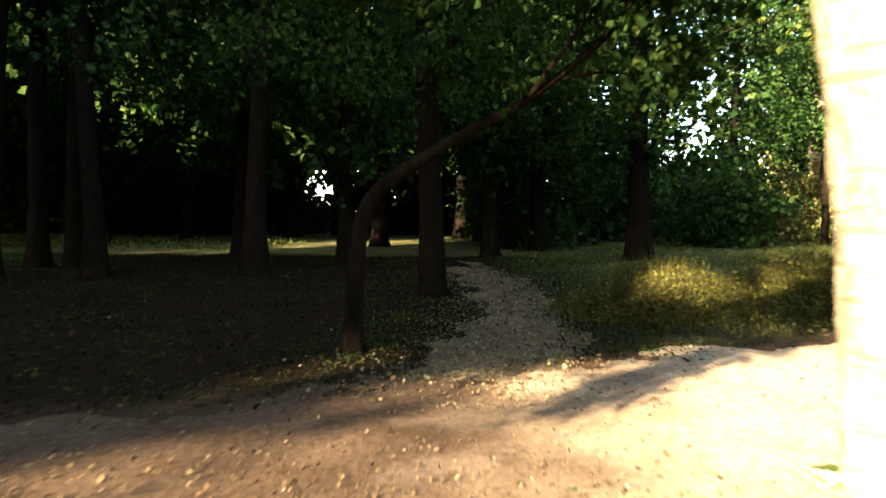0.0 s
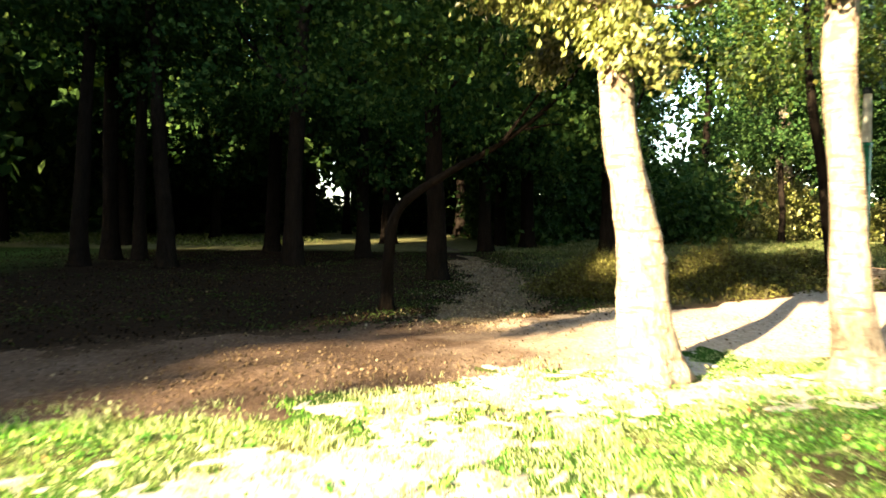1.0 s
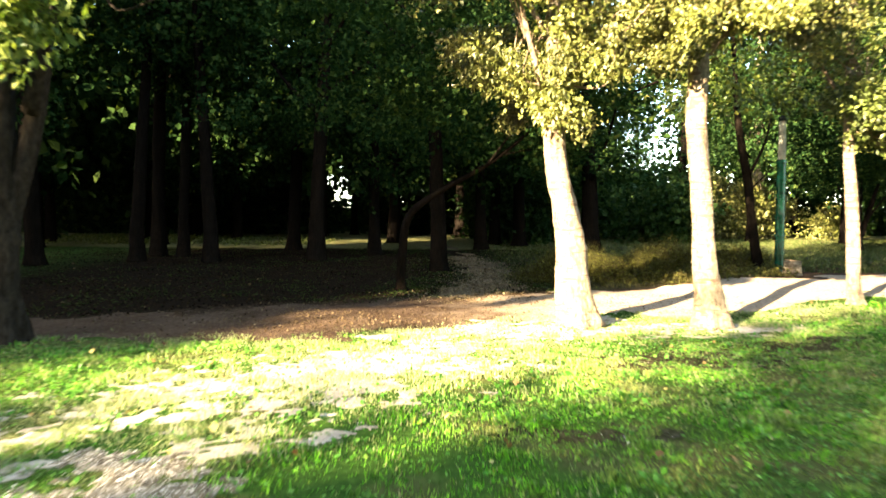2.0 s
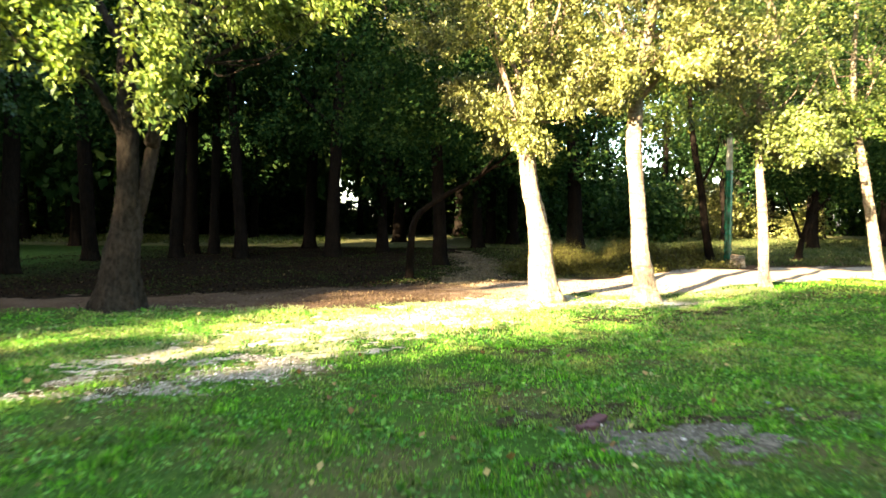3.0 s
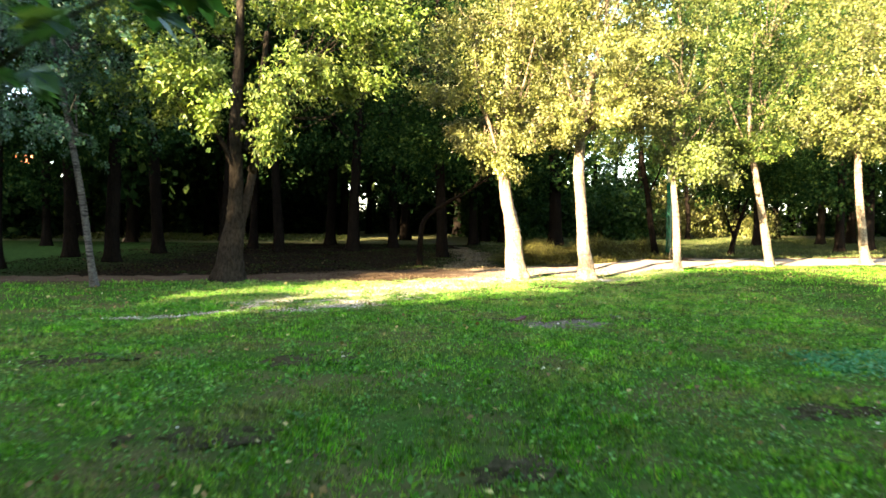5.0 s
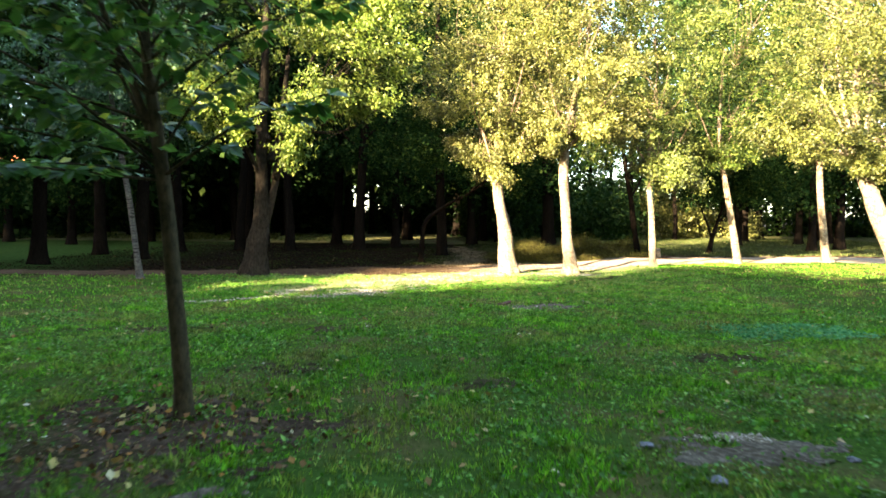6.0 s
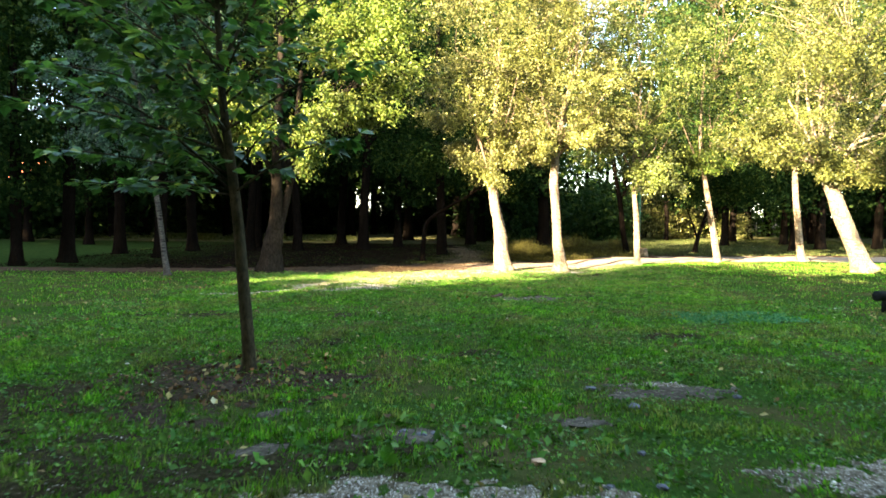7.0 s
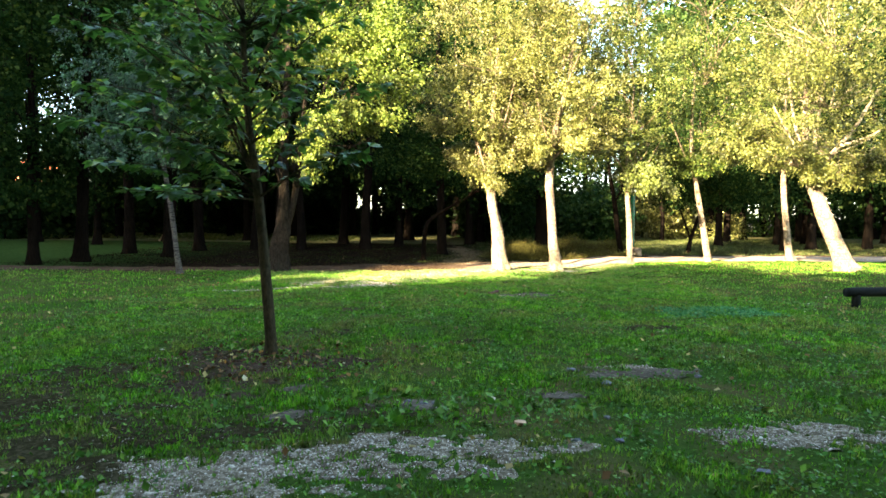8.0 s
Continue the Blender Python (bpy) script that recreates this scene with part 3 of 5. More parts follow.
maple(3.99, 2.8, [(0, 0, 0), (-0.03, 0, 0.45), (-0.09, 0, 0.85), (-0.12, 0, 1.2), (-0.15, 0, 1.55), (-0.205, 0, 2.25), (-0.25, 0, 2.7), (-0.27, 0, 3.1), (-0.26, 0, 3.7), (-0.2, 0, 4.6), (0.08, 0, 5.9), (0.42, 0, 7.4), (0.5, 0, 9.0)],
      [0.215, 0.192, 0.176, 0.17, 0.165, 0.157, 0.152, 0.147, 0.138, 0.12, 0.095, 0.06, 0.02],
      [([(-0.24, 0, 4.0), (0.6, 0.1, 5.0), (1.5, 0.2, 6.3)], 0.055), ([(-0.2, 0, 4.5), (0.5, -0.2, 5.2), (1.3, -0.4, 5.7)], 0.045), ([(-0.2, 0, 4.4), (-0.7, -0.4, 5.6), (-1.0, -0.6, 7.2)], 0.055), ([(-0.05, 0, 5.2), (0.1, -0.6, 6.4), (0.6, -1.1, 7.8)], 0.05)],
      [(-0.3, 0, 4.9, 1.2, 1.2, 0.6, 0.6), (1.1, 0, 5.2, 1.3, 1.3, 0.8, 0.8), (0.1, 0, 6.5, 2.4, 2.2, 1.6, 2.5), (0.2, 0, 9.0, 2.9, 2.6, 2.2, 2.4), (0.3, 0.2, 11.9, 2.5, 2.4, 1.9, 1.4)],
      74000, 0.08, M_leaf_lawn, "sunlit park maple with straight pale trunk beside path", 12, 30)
maple(7.22, 4.6, [(0, 0, 0), (-0.02, 0, 0.25), (-0.05, 0, 0.6), (-0.09, 0, 1.4), (-0.14, 0, 2.1), (-0.2, 0, 2.9), (-0.22, 0, 4.6), (0, 0, 7)], [0.13, 0.115, 0.108, 0.1, 0.095, 0.085, 0.06, 0.02],
      [([(-0.2, 0, 2.9), (0.4, -0.3, 3.8), (1.0, -0.5, 5.0)], 0.04), ([(-0.2, 0, 3.4), (-0.8, 0.2, 4.6), (-1.2, 0.3, 6.0)], 0.04)],
      [(0.35, -0.4, 3.5, 0.75, 0.7, 0.65, 0.55), (0.0, -0.2, 4.6, 1.4, 1.3, 0.8, 1), (0, 0, 6.2, 2.1, 2.0, 1.4, 2), (0, 0, 8.4, 2.5, 2.3, 2.0, 2), (0, 0, 11, 2.2, 2.1, 1.8, 1.2)],
      48000, 0.084, M_leaf_mid, "slender sunlit park maple standing beside path", 13, 40)
maple(10.9, 6.4, [(0, 0, 0), (-0.03, 0, 0.3), (-0.1, 0, 0.65), (-0.22, 0, 1.45), (-0.38, 0, 2.25), (-0.54, 0, 3.1), (-0.7, 0, 3.9), (-0.8, 0, 5.4), (-0.7, 0, 8)], [0.155, 0.138, 0.13, 0.115, 0.107, 0.1, 0.097, 0.07, 0.025],
      [([(-0.6, 0, 3.5), (-1.3, -0.3, 4.7), (-2.0, -0.5, 6.2)], 0.045), ([(-0.7, 0, 4.0), (0, 0.2, 5.4), (0.8, 0.3, 7.0)], 0.05)],
      [(-0.6, 0, 4.5, 1.7, 1.6, 0.7, 1), (-0.6, 0, 6.4, 2.5, 2.3, 1.7, 2.4), (-0.5, 0, 9.0, 2.7, 2.5, 2.2, 2), (-0.5, 0, 12.0, 2.3, 2.2, 1.9, 1.2)],
      38000, 0.086, M_leaf_green, "sunlit park maple with slightly leaning trunk beside path", 14, 45)
maple(15.08, 7.9, [(0, 0, 0), (-0.05, 0, 0.3), (-0.15, 0, 0.85), (-0.22, 0, 1.55), (-0.35, 0, 2.75), (-0.42, 0, 3.95), (-0.45, 0, 5.6), (-0.35, 0, 8)], [0.19, 0.16, 0.145, 0.125, 0.115, 0.11, 0.08, 0.03],
      [([(-0.4, 0, 3.7), (-1.1, -0.2, 5.0), (-1.8, -0.3, 6.6)], 0.06), ([(-0.42, 0, 4.4), (0.5, 0.1, 5.8), (1.3, 0.2, 7.6)], 0.06)],
      [(-0.4, 0, 4.8, 1.8, 1.7, 0.8, 1), (-0.3, 0, 6.8, 2.8, 2.6, 1.8, 2.4), (-0.2, 0, 9.6, 2.9, 2.6, 2.4, 2), (-0.2, 0, 12.6, 2.4, 2.3, 1.9, 1.2)],
      48000, 0.09, M_leaf_light, "sunlit park maple with pale trunk beside path", 15, 45)
maple(13.82, 1.3, [(0, 0, 0), (-0.14, 0, 0.25), (-0.29, 0, 0.62), (-0.5, 0, 1.1), (-0.7, 0, 1.55), (-0.88, 0, 2.0), (-1.08, 0, 2.47), (-1.26, 0, 2.85), (-1.45, 0, 3.6), (-1.55, 0.1, 5.2), (-1.5, 0.2, 7.6)],
      [0.31, 0.285, 0.275, 0.268, 0.26, 0.24, 0.215, 0.19, 0.145, 0.1, 0.035],
      [([(-1.28, 0, 2.9), (-0.9, -0.1, 3.8), (-0.1, -0.3, 4.9), (0.6, -0.4, 6.2)], 0.11), ([(-1.3, 0, 3.0), (-2.0, -0.2, 4.2), (-2.9, -0.4, 5.6)], 0.08), ([(-1.3, 0, 3.0), (-1.15, 0.2, 4.6), (-0.7, 0.4, 7.0)], 0.1), ([(-1.4, 0, 3.5), (-1.9, 0.1, 5.0), (-2.2, 0.2, 7.2)], 0.08), ([(-0.5, -0.2, 4.3), (0.5, -0.5, 4.7), (1.5, -0.7, 5.6)], 0.06)],
      [(-0.6, -0.3, 3.6, 0.7, 0.6, 0.45, 0.4), (-3.4, -0.2, 4.2, 1.6, 1.1, 0.55, 1.2), (0.6, -0.8, 3.9, 1.5, 1.2, 0.6, 1.2), (-1.6, -0.5, 4.7, 2.9, 2.0, 0.7, 1.6), (-1.4, 0, 6.8, 3.5, 3.0, 1.5, 2.6), (-1.2, 0, 9.2, 3.6, 3.2, 2.2, 2.8)],
      72000, 0.09, M_leaf_light, "large sunlit park maple leaning strongly over the lawn", 16, 90)

# the big old tree and the birch at the lawn's edge
tree("old_maple_tree", at(-5.75, 0.9), [(0, 0, 0), (0.06, 0, 0.6), (0.14, 0, 1.3), (0.2, 0, 2.0), (0.22, 0, 3.0), (0.2, 0, 4.2), (0.3, 0, 6.4), (0.4, 0, 10)], [0.33, 0.285, 0.255, 0.22, 0.18, 0.15, 0.11, 0.05],
     [([(0.14, 0.05, 1.2), (0.4, 0.06, 2.0), (0.62, 0.1, 3.0), (0.75, 0.2, 4.6), (0.9, 0.4, 6.6)], 0.17), ([(0.2, 0, 2.9), (-0.3, -0.4, 4.0), (-1.4, -1.2, 5.4)], 0.09), ([(0.6, 0, 2.9), (1.2, -0.5, 4.0), (2.4, -1.0, 5.2)], 0.12), ([(0.45, 0, 3.4), (0.9, 0.6, 5.0), (1.6, 1.2, 7.0)], 0.12), ([(0.45, 0, 4.0), (-0.6, 0.6, 5.6), (-1.6, 1.0, 7.6)], 0.1)],
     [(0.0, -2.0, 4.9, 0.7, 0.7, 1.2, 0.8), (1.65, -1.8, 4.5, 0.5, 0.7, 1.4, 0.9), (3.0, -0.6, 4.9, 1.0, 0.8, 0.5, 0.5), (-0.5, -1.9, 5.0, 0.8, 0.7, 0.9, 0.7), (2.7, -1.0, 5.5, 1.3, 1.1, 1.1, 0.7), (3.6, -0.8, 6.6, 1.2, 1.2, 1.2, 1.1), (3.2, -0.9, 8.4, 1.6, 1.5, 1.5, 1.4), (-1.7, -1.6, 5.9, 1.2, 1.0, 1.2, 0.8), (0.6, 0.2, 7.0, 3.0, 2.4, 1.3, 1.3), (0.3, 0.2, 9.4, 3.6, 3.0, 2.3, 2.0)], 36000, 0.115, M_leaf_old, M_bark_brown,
     "old maple with thick furrowed trunk at lawn edge", seed=21, flare=0.7, twigs=50, rough=0.09, segs=22, per=30, subs=9, tight=0.22, flat=0.55, narrow=0.25, up=0.9)
tree("birch_tree", at(-8.5, -0.6), [(0, 0, 0), (-0.12, 0, 0.8), (-0.3, 0, 2.2), (-0.75, 0, 4.8), (-1.1, 0, 6.8), (-1.3, 0, 9)], [0.1, 0.082, 0.075, 0.06, 0.045, 0.02],
     [([(-0.7, 0, 4.4), (-0.2, -0.2, 5.4), (0.4, -0.4, 6.2)], 0.03), ([(-0.8, 0, 5.2), (-1.5, 0.2, 6.2), (-2.0, 0.3, 7.0)], 0.03)],
     [(-0.6, -0.2, 4.6, 2.6, 2.0, 1.5, 1.4), (-0.9, 0, 7.0, 3.0, 2.4, 1.8, 1.7), (-1.2, 0, 9.6, 2.4, 2.2, 1.8, 1)], 22000, 0.08, M_leaf_birch, M_bark_birch,
     "slim leaning birch with mottled white bark on lawn", seed=22, droop=0.9, twigs=25, per=30, subs=24, tight=0.2)


# ---- the young tree in the lawn ----
def young_tree():
    root = thing("young_chestnut_tree", at(-2.24, -14.45), "young chestnut sapling with slim olive trunk in mulch", "tree")
    v, f = tube([(0, 0, 0), (0.0, 0, 0.3), (-0.055, 0, 0.95), (-0.11, 0, 1.6), (-0.18, 0, 2.2), (-0.27, 0, 2.85), (-0.32, 0, 3.5), (-0.36, 0, 4.4), (-0.38, 0, 5.6)], [0.086, 0.07, 0.064, 0.057, 0.054, 0.044, 0.038, 0.028, 0.012], 12, 0.04, 5, 0.35)
    part("trunk", mesh_of("trunk", v, f, M_bark_young), root)
    rng = np.random.default_rng(31)
    ends = []
    spec = []
    for i in range(36):
        z = rng.uniform(1.9, 5.0)
        a = rng.uniform(0, 2 * np.pi)
        L = rng.uniform(0.8, 1.75) * (1.1 - 0.12 * (z - 2))
        rise = rng.uniform(0.35, 1.0)
        spec.append((z, a, L, rise))
    spec += [(2.25, 2.9, 1.7, 1.5), (3.0, 0.5, 1.3, 1.3), (2.1, 3.3, 1.9, 0.2), (2.0, 2.7, 1.7, 0.1), (2.4, 3.6, 2.2, 0.25), (2.7, 2.9, 2.4, 0.4), (3.2, 3.2, 2.3, 0.5), (1.95, 3.9, 1.5, 0.05), (3.6, 2.6, 2.0, 0.6), (2.6, 5.4, 1.3, 0.7)]
    for pts, rad in (([(-0.19, 0, 2.2), (-0.42, 0.03, 2.75), (-0.68, 0.05, 3.4), (-0.95, 0.08, 4.4), (-1.1, 0.1, 5.4)], 0.036), ([(-0.3, 0, 3.3), (-0.12, -0.04, 3.65), (0.12, -0.06, 4.1), (0.22, -0.05, 5.0)], 0.024), ([(-0.45, 0.03, 2.85), (-0.95, -0.2, 3.3), (-1.7, -0.4, 3.95)], 0.02)):
        v, f = tube(pts, np.linspace(rad, rad * 0.35, len(pts)), 8, 0.05, 60)
        part("leader", mesh_of("leader", v, f, M_bark_young), root)
        P = np.array(pts)
        for k in range(26):
            i_ = rng.integers(0, len(P) - 1)
            u = rng.uniform()
            ends.append((P[i_] * (1 - u) + P[i_ + 1] * u + rng.normal(0, 0.16, 3), unit(rng.normal(size=3))))
    for i, (z, a, L, rise) in enumerate(spec):
        x0 = float(np.interp(z, [0, 2.2, 5.6], [0, -0.22, -0.38]))
        d = np.array([math.cos(a), math.sin(a), 0])
        s = np.array([x0, 0, z])
        m = s + d * L * 0.5 + np.array([0, 0, rise * L * 0.55])
        e = s + d * L + np.array([0, 0, rise * L * 0.8])
        v, f = tube([s, m, e], [0.016, 0.010, 0.004], 6, 0.05, 100 + i)
        part("branch", mesh_of("branch", v, f, M_bark_young), root)
        for k in range(int(11 * L) + 4):
            u = rng.uniform(0.2, 1.0)
            ends.append(((1 - u) ** 2 * s + 2 * u * (1 - u) * m + u * u * e, d))
    # compound leaves: leaflets fanned along a stalk
    V, F = [], []
    for p, d in ends:
        a = math.atan2(d[1], d[0]) + rng.normal(0, 1.5)
        ax = np.array([math.cos(a), math.sin(a), rng.uniform(-0.45, 0.3)])
        ax /= np.linalg.norm(ax)
        side = np.cross(ax, [0, 0, 1.0])
        side /= np.linalg.norm(side)
        up_ = np.cross(side, ax) + side * rng.normal(0, 0.35)
        stalk = rng.uniform(0.05, 0.12)
        size = rng.uniform(0.12, 0.2)
        for k in range(5):
            fan = (k - 2) * 0.6
            dd = ax * math.cos(fan) + side * math.sin(fan) + rng.normal(0, 0.28, 3) - np.array([0, 0, 0.15])
            dd /= np.linalg.norm(dd)
            w = np.cross(dd, up_)
            w /= np.linalg.norm(w)
            L = size * (1 - 0.14 * abs(k - 2))
            b = p + ax * stalk
            o = len(V)
            V += [b, b + dd * L * 0.55 + w * L * 0.3, b + dd * L * 0.55 - w * L * 0.3, b + dd * L * 0.6 - up_ * L * 0.05, b + dd * L - up_ * L * 0.12]
            F += [(o, o + 1, o + 3), (o, o + 3, o + 2), (o + 3, o + 1, o + 4), (o + 3, o + 4, o + 2)]
    part("crown", mesh_of("crown", [tuple(v) for v in V], F, M_leaf_young, False), root)


young_tree()

# ---- things by the path ----
tree("slender_dark_tree", at(8.6, 11.5), [(0, 0, 0), (-0.25, 0, 1.4), (-0.4, 0, 2.6), (-0.72, 0, 4.4), (-0.9, 0, 7)], [0.15, 0.125, 0.11, 0.09, 0.04],
     [([(-0.4, 0, 2.6), (0.1, 0.1, 3.6), (0.3, 0.1, 4.6)], 0.05)],
     [(-0.7, 0, 5.4, 1.8, 1.8, 1.0, 1), (-0.8, 0, 7.4, 2.2, 2.2, 1.6, 2)], 9000, 0.12, M_leaf_green, M_bark_dark_shaded, "slender dark-barked tree leaning beside the path", seed=23)
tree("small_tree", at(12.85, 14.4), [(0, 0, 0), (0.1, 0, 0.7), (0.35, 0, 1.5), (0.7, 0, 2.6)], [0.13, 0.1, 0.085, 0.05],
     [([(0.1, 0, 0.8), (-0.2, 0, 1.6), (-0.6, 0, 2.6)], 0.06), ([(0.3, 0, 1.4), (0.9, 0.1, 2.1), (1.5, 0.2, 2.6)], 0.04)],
     [(0.2, 0, 3.5, 2.6, 2.2, 0.9, 1.2), (1.8, 0.4, 3.9, 2.4, 2.0, 1.0, 1.2), (0.4, 0, 5.4, 3.2, 2.6, 1.5, 1.8)], 16000, 0.12, M_leaf_wood_shade, M_bark_dark_shaded, "small forked tree with dark spreading crown", seed=24)
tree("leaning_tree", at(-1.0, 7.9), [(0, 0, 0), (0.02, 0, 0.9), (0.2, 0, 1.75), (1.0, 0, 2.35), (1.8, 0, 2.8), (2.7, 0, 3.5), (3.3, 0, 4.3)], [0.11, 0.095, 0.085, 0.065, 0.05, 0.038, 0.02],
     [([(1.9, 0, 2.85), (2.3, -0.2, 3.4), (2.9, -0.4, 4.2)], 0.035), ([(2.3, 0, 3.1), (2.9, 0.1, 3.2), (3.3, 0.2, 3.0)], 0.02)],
     [(2.7, 0, 4.4, 1.6, 1.4, 1.0, 1.4), (2.9, 0, 3.2, 0.9, 0.8, 0.6, 0.25), (0.3, 0.3, 5.2, 2.2, 1.8, 1.3, 2)], 7000, 0.12, M_leaf_wood_shade, M_bark_dark_shaded, "thin dark tree bent low across the trail", seed=25)


def lathe(profile, segs=24):
    V, F = [], []
    for r, z in profile:
        for j in range(segs):
            a = 2 * math.pi * j / segs
            V.append((r * math.cos(a), r * math.sin(a), z))
    for i in range(len(profile) - 1):
        for j in range(segs):
            a, b = i * segs + j, i * segs + (j + 1) % segs
            F.append((a, b, b + segs, a + segs))
    F.append(tuple(range(segs))[::-1])
    F.append(tuple(range((len(profile) - 1) * segs, len(profile) * segs)))
    return V, F


def green_post():
    root = thing("green_post", at(9.03, 11.3), "tall green painted post with pale concrete upper shaft", "post")
    prof = [(0.145, 0.0), (0.145, 0.1), (0.118, 0.13)]
    for z in (0.55, 1.05, 1.55, 2.05, 2.55):
        prof += [(0.118, z - 0.03), (0.132, z - 0.02), (0.132, z + 0.02), (0.118, z + 0.03)]
    prof += [(0.118, 2.98), (0.132, 3.0), (0.132, 3.08), (0.1, 3.1)]
    part("sleeve", mesh_of("sleeve", *lathe(prof), M_green, False), root, "glossy dark green ringed sleeve")
    part("shaft", mesh_of("shaft", *lathe([(0.098, 3.09), (0.094, 3.6), (0.084, 4.14)]), M_concrete, False), root, "pale weathered concrete shaft")
    part("cap", mesh_of("cap", *lathe([(0.1, 4.13), (0.104, 4.16), (0.1, 4.23), (0.04, 4.28)]), M_log, False), root, "dark weathered cap")
    for z in (0.8, 1.7):
        bm = bmesh.new()
        bmesh.ops.create_cube(bm, size=1, matrix=Matrix.Translation((-0.06, -0.14, z)) @ Matrix.Diagonal((0.09, 0.04, 0.16, 1)))
        bmesh.ops.bevel(bm, geom=bm.edges[:], offset=0.008, segments=1)
        me = bpy.data.meshes.new("hatch")
        bm.to_mesh(me)
        me.materials.append(M_green)
        part("hatch", me, root)


green_post()


def stump():
    root = thing("tree_stump", at(9.12, 10.75), "freshly sawn tree stump with pale wood beside path", "stump")
    v, f = tube([(0, 0, 0), (0, 0, 0.2), (0.01, 0, 0.42)], [0.24, 0.21, 0.2], 18, 0.05, 4, 0.2)
    part("bark", mesh_of("bark", v, f, M_bark_pale), root)
    v, f = tube([(0.01, 0, 0.415), (0.012, 0, 0.435)], [0.19, 0.185], 18, 0.04, 4)
    part("cut_face", mesh_of("cut_face", v, f, M_cutwood), root, "orange fresh-cut wood")


stump()


# a trunk base whose sunlight is painted on as pale wood
def broken_stump():
    root = thing("broken_stump", at(-19.0, 25.0), "short trunk base in the glade, sunlight painted as pale wood", "stump")
    v, f = tube([(0, 0, 0), (0.02, 0, 0.25), (0.06, 0, 0.55), (0.07, 0, 0.86)], [0.32, 0.24, 0.17, 0.07], 16, 0.09, 9, 0.5)
    part("trunk", mesh_of("trunk", v, f, M_cutwood), root)
    for i, (a, h) in enumerate(((0.4, 0.22), (2.3, 0.16), (4.2, 0.2))):
        x, y = 0.07 + 0.05 * math.cos(a), 0.05 * math.sin(a)
        v, f = tube([(x, y, 0.76), (x * 1.1, y * 1.1, 0.86 + h)], [0.035, 0.008], 6, 0.1, 30 + i)
        part("splinter", mesh_of("splinter", v, f, M_cutwood), root)


broken_stump()


def log_rail():
    root = thing("log_rail", at(8.7, -8.0), "low dark log rail on short round posts", "rail")
    v, f = tube([(-0.25, -0.05, 0.36), (1.5, 0.3, 0.36), (3.4, 0.68, 0.36)], [0.1, 0.102, 0.1], 14, 0.02, 6)
    part("rail", mesh_of("rail", v, f, M_log), root)
    for px in (0.0, 3.0):
        v, f = tube([(px, px * 0.2, 0), (px, px * 0.2, 0.31)], [0.09, 0.088], 12, 0.02, 7)
        part("post", mesh_of("post", v, f, M_log), root)


log_rail()

# ---- woods ----
def wood_tree(k, h, spread, leaf, n, size, low):
    rng = np.random.default_rng(200 + k)
    lean = rng.uniform(-0.5, 0.5, 2)
    tr = [(0, 0, 0), (lean[0] * 0.1, lean[1] * 0.1, 1.5), (lean[0] * 0.4, lean[1] * 0.4, 4), (lean[0], lean[1], h * 0.6), (lean[0] * 0.8, lean[1] * 0.8, h * 0.92)]
    limbs = []
    for i in range(5):
        a, z = rng.uniform(0, 6.28), rng.uniform(low + 0.3, h * 0.55)
        c = np.array([math.cos(a), math.sin(a)]) * spread * rng.uniform(0.5, 0.8)
        o = lean * min(1, z / (h * 0.6))
        limbs.append(([(o[0], o[1], z), (o[0] + c[0] * 0.5, o[1] + c[1] * 0.5, z + 1.0), (o[0] + c[0], o[1] + c[1], z + rng.uniform(1.6, 3.0))], 0.08))
    blobs = [(lean[0] * 0.5, lean[1] * 0.5, low + 1.4, spread * 0.85, spread * 0.85, 1.3, 1.5)]
    z = low + 3.6
    while z < h:
        s = spread * (1.0 - 0.45 * max(0, (z - h * 0.5) / (h * 0.5)))
        blobs.append((lean[0] + rng.uniform(-0.7, 0.7), lean[1] + rng.uniform(-0.7, 0.7), z, s, s, 1.9, 2))
        z += 2.7
    return tree("woodland_tree", (0, 0, 0), tr, [0.28, 0.235, 0.22, 0.14, 0.05], limbs, blobs, n, size, leaf, M_bark_dark_shaded, "tall dark woodland tree with dense shady crown", group="woodland trees", seed=300 + k, subs=12, tight=0.3)


KINDS = [wood_tree(0, 15, 3.4, M_leaf_wood_shade, 7200, 0.235, 3.6), wood_tree(1, 17, 3.8, M_leaf_wood_shade, 7600, 0.25, 4.2), wood_tree(2, 13, 3.0, M_leaf_wood_shade, 6600, 0.225, 3.0),
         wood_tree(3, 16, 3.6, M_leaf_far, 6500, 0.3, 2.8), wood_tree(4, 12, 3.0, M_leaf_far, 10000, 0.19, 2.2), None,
         wood_tree(6, 15, 3.5, M_leaf_wood_shade, 14000, 0.15, 3.7), wood_tree(7, 18, 3.8, M_leaf_wood_shade, 4500, 0.46, 3.0),
         wood_tree(8, 16, 2.9, M_leaf_wood_shade, 6000, 0.2, 7.2), wood_tree(9, 15, 3.3, M_leaf_wood_shade, 13000, 0.16, 2.2), wood_tree(10, 20, 4.2, M_leaf_far, 9000, 0.26, 9.0)]
USED = set()


def plant(k, x, y, s=1.0, turn=None, thick=1.0):
    m = Matrix.Translation((x, y, Z0(x, y))) @ Matrix.Rotation(RNG.uniform(0, 6.28) if turn is None else turn, 4, "Z") @ Matrix.Diagonal((s * thick, s * thick, s, 1))
    if k not in USED:
        USED.add(k)
        KINDS[k].matrix_basis = m
        return KINDS[k]
    ob = KINDS[k].copy()
    scene.collection.objects.link(ob)
    for c in KINDS[k].children:
        o = c.copy()
        scene.collection.objects.link(o)
        o.parent = ob
    ob.matrix_basis = m
    return ob


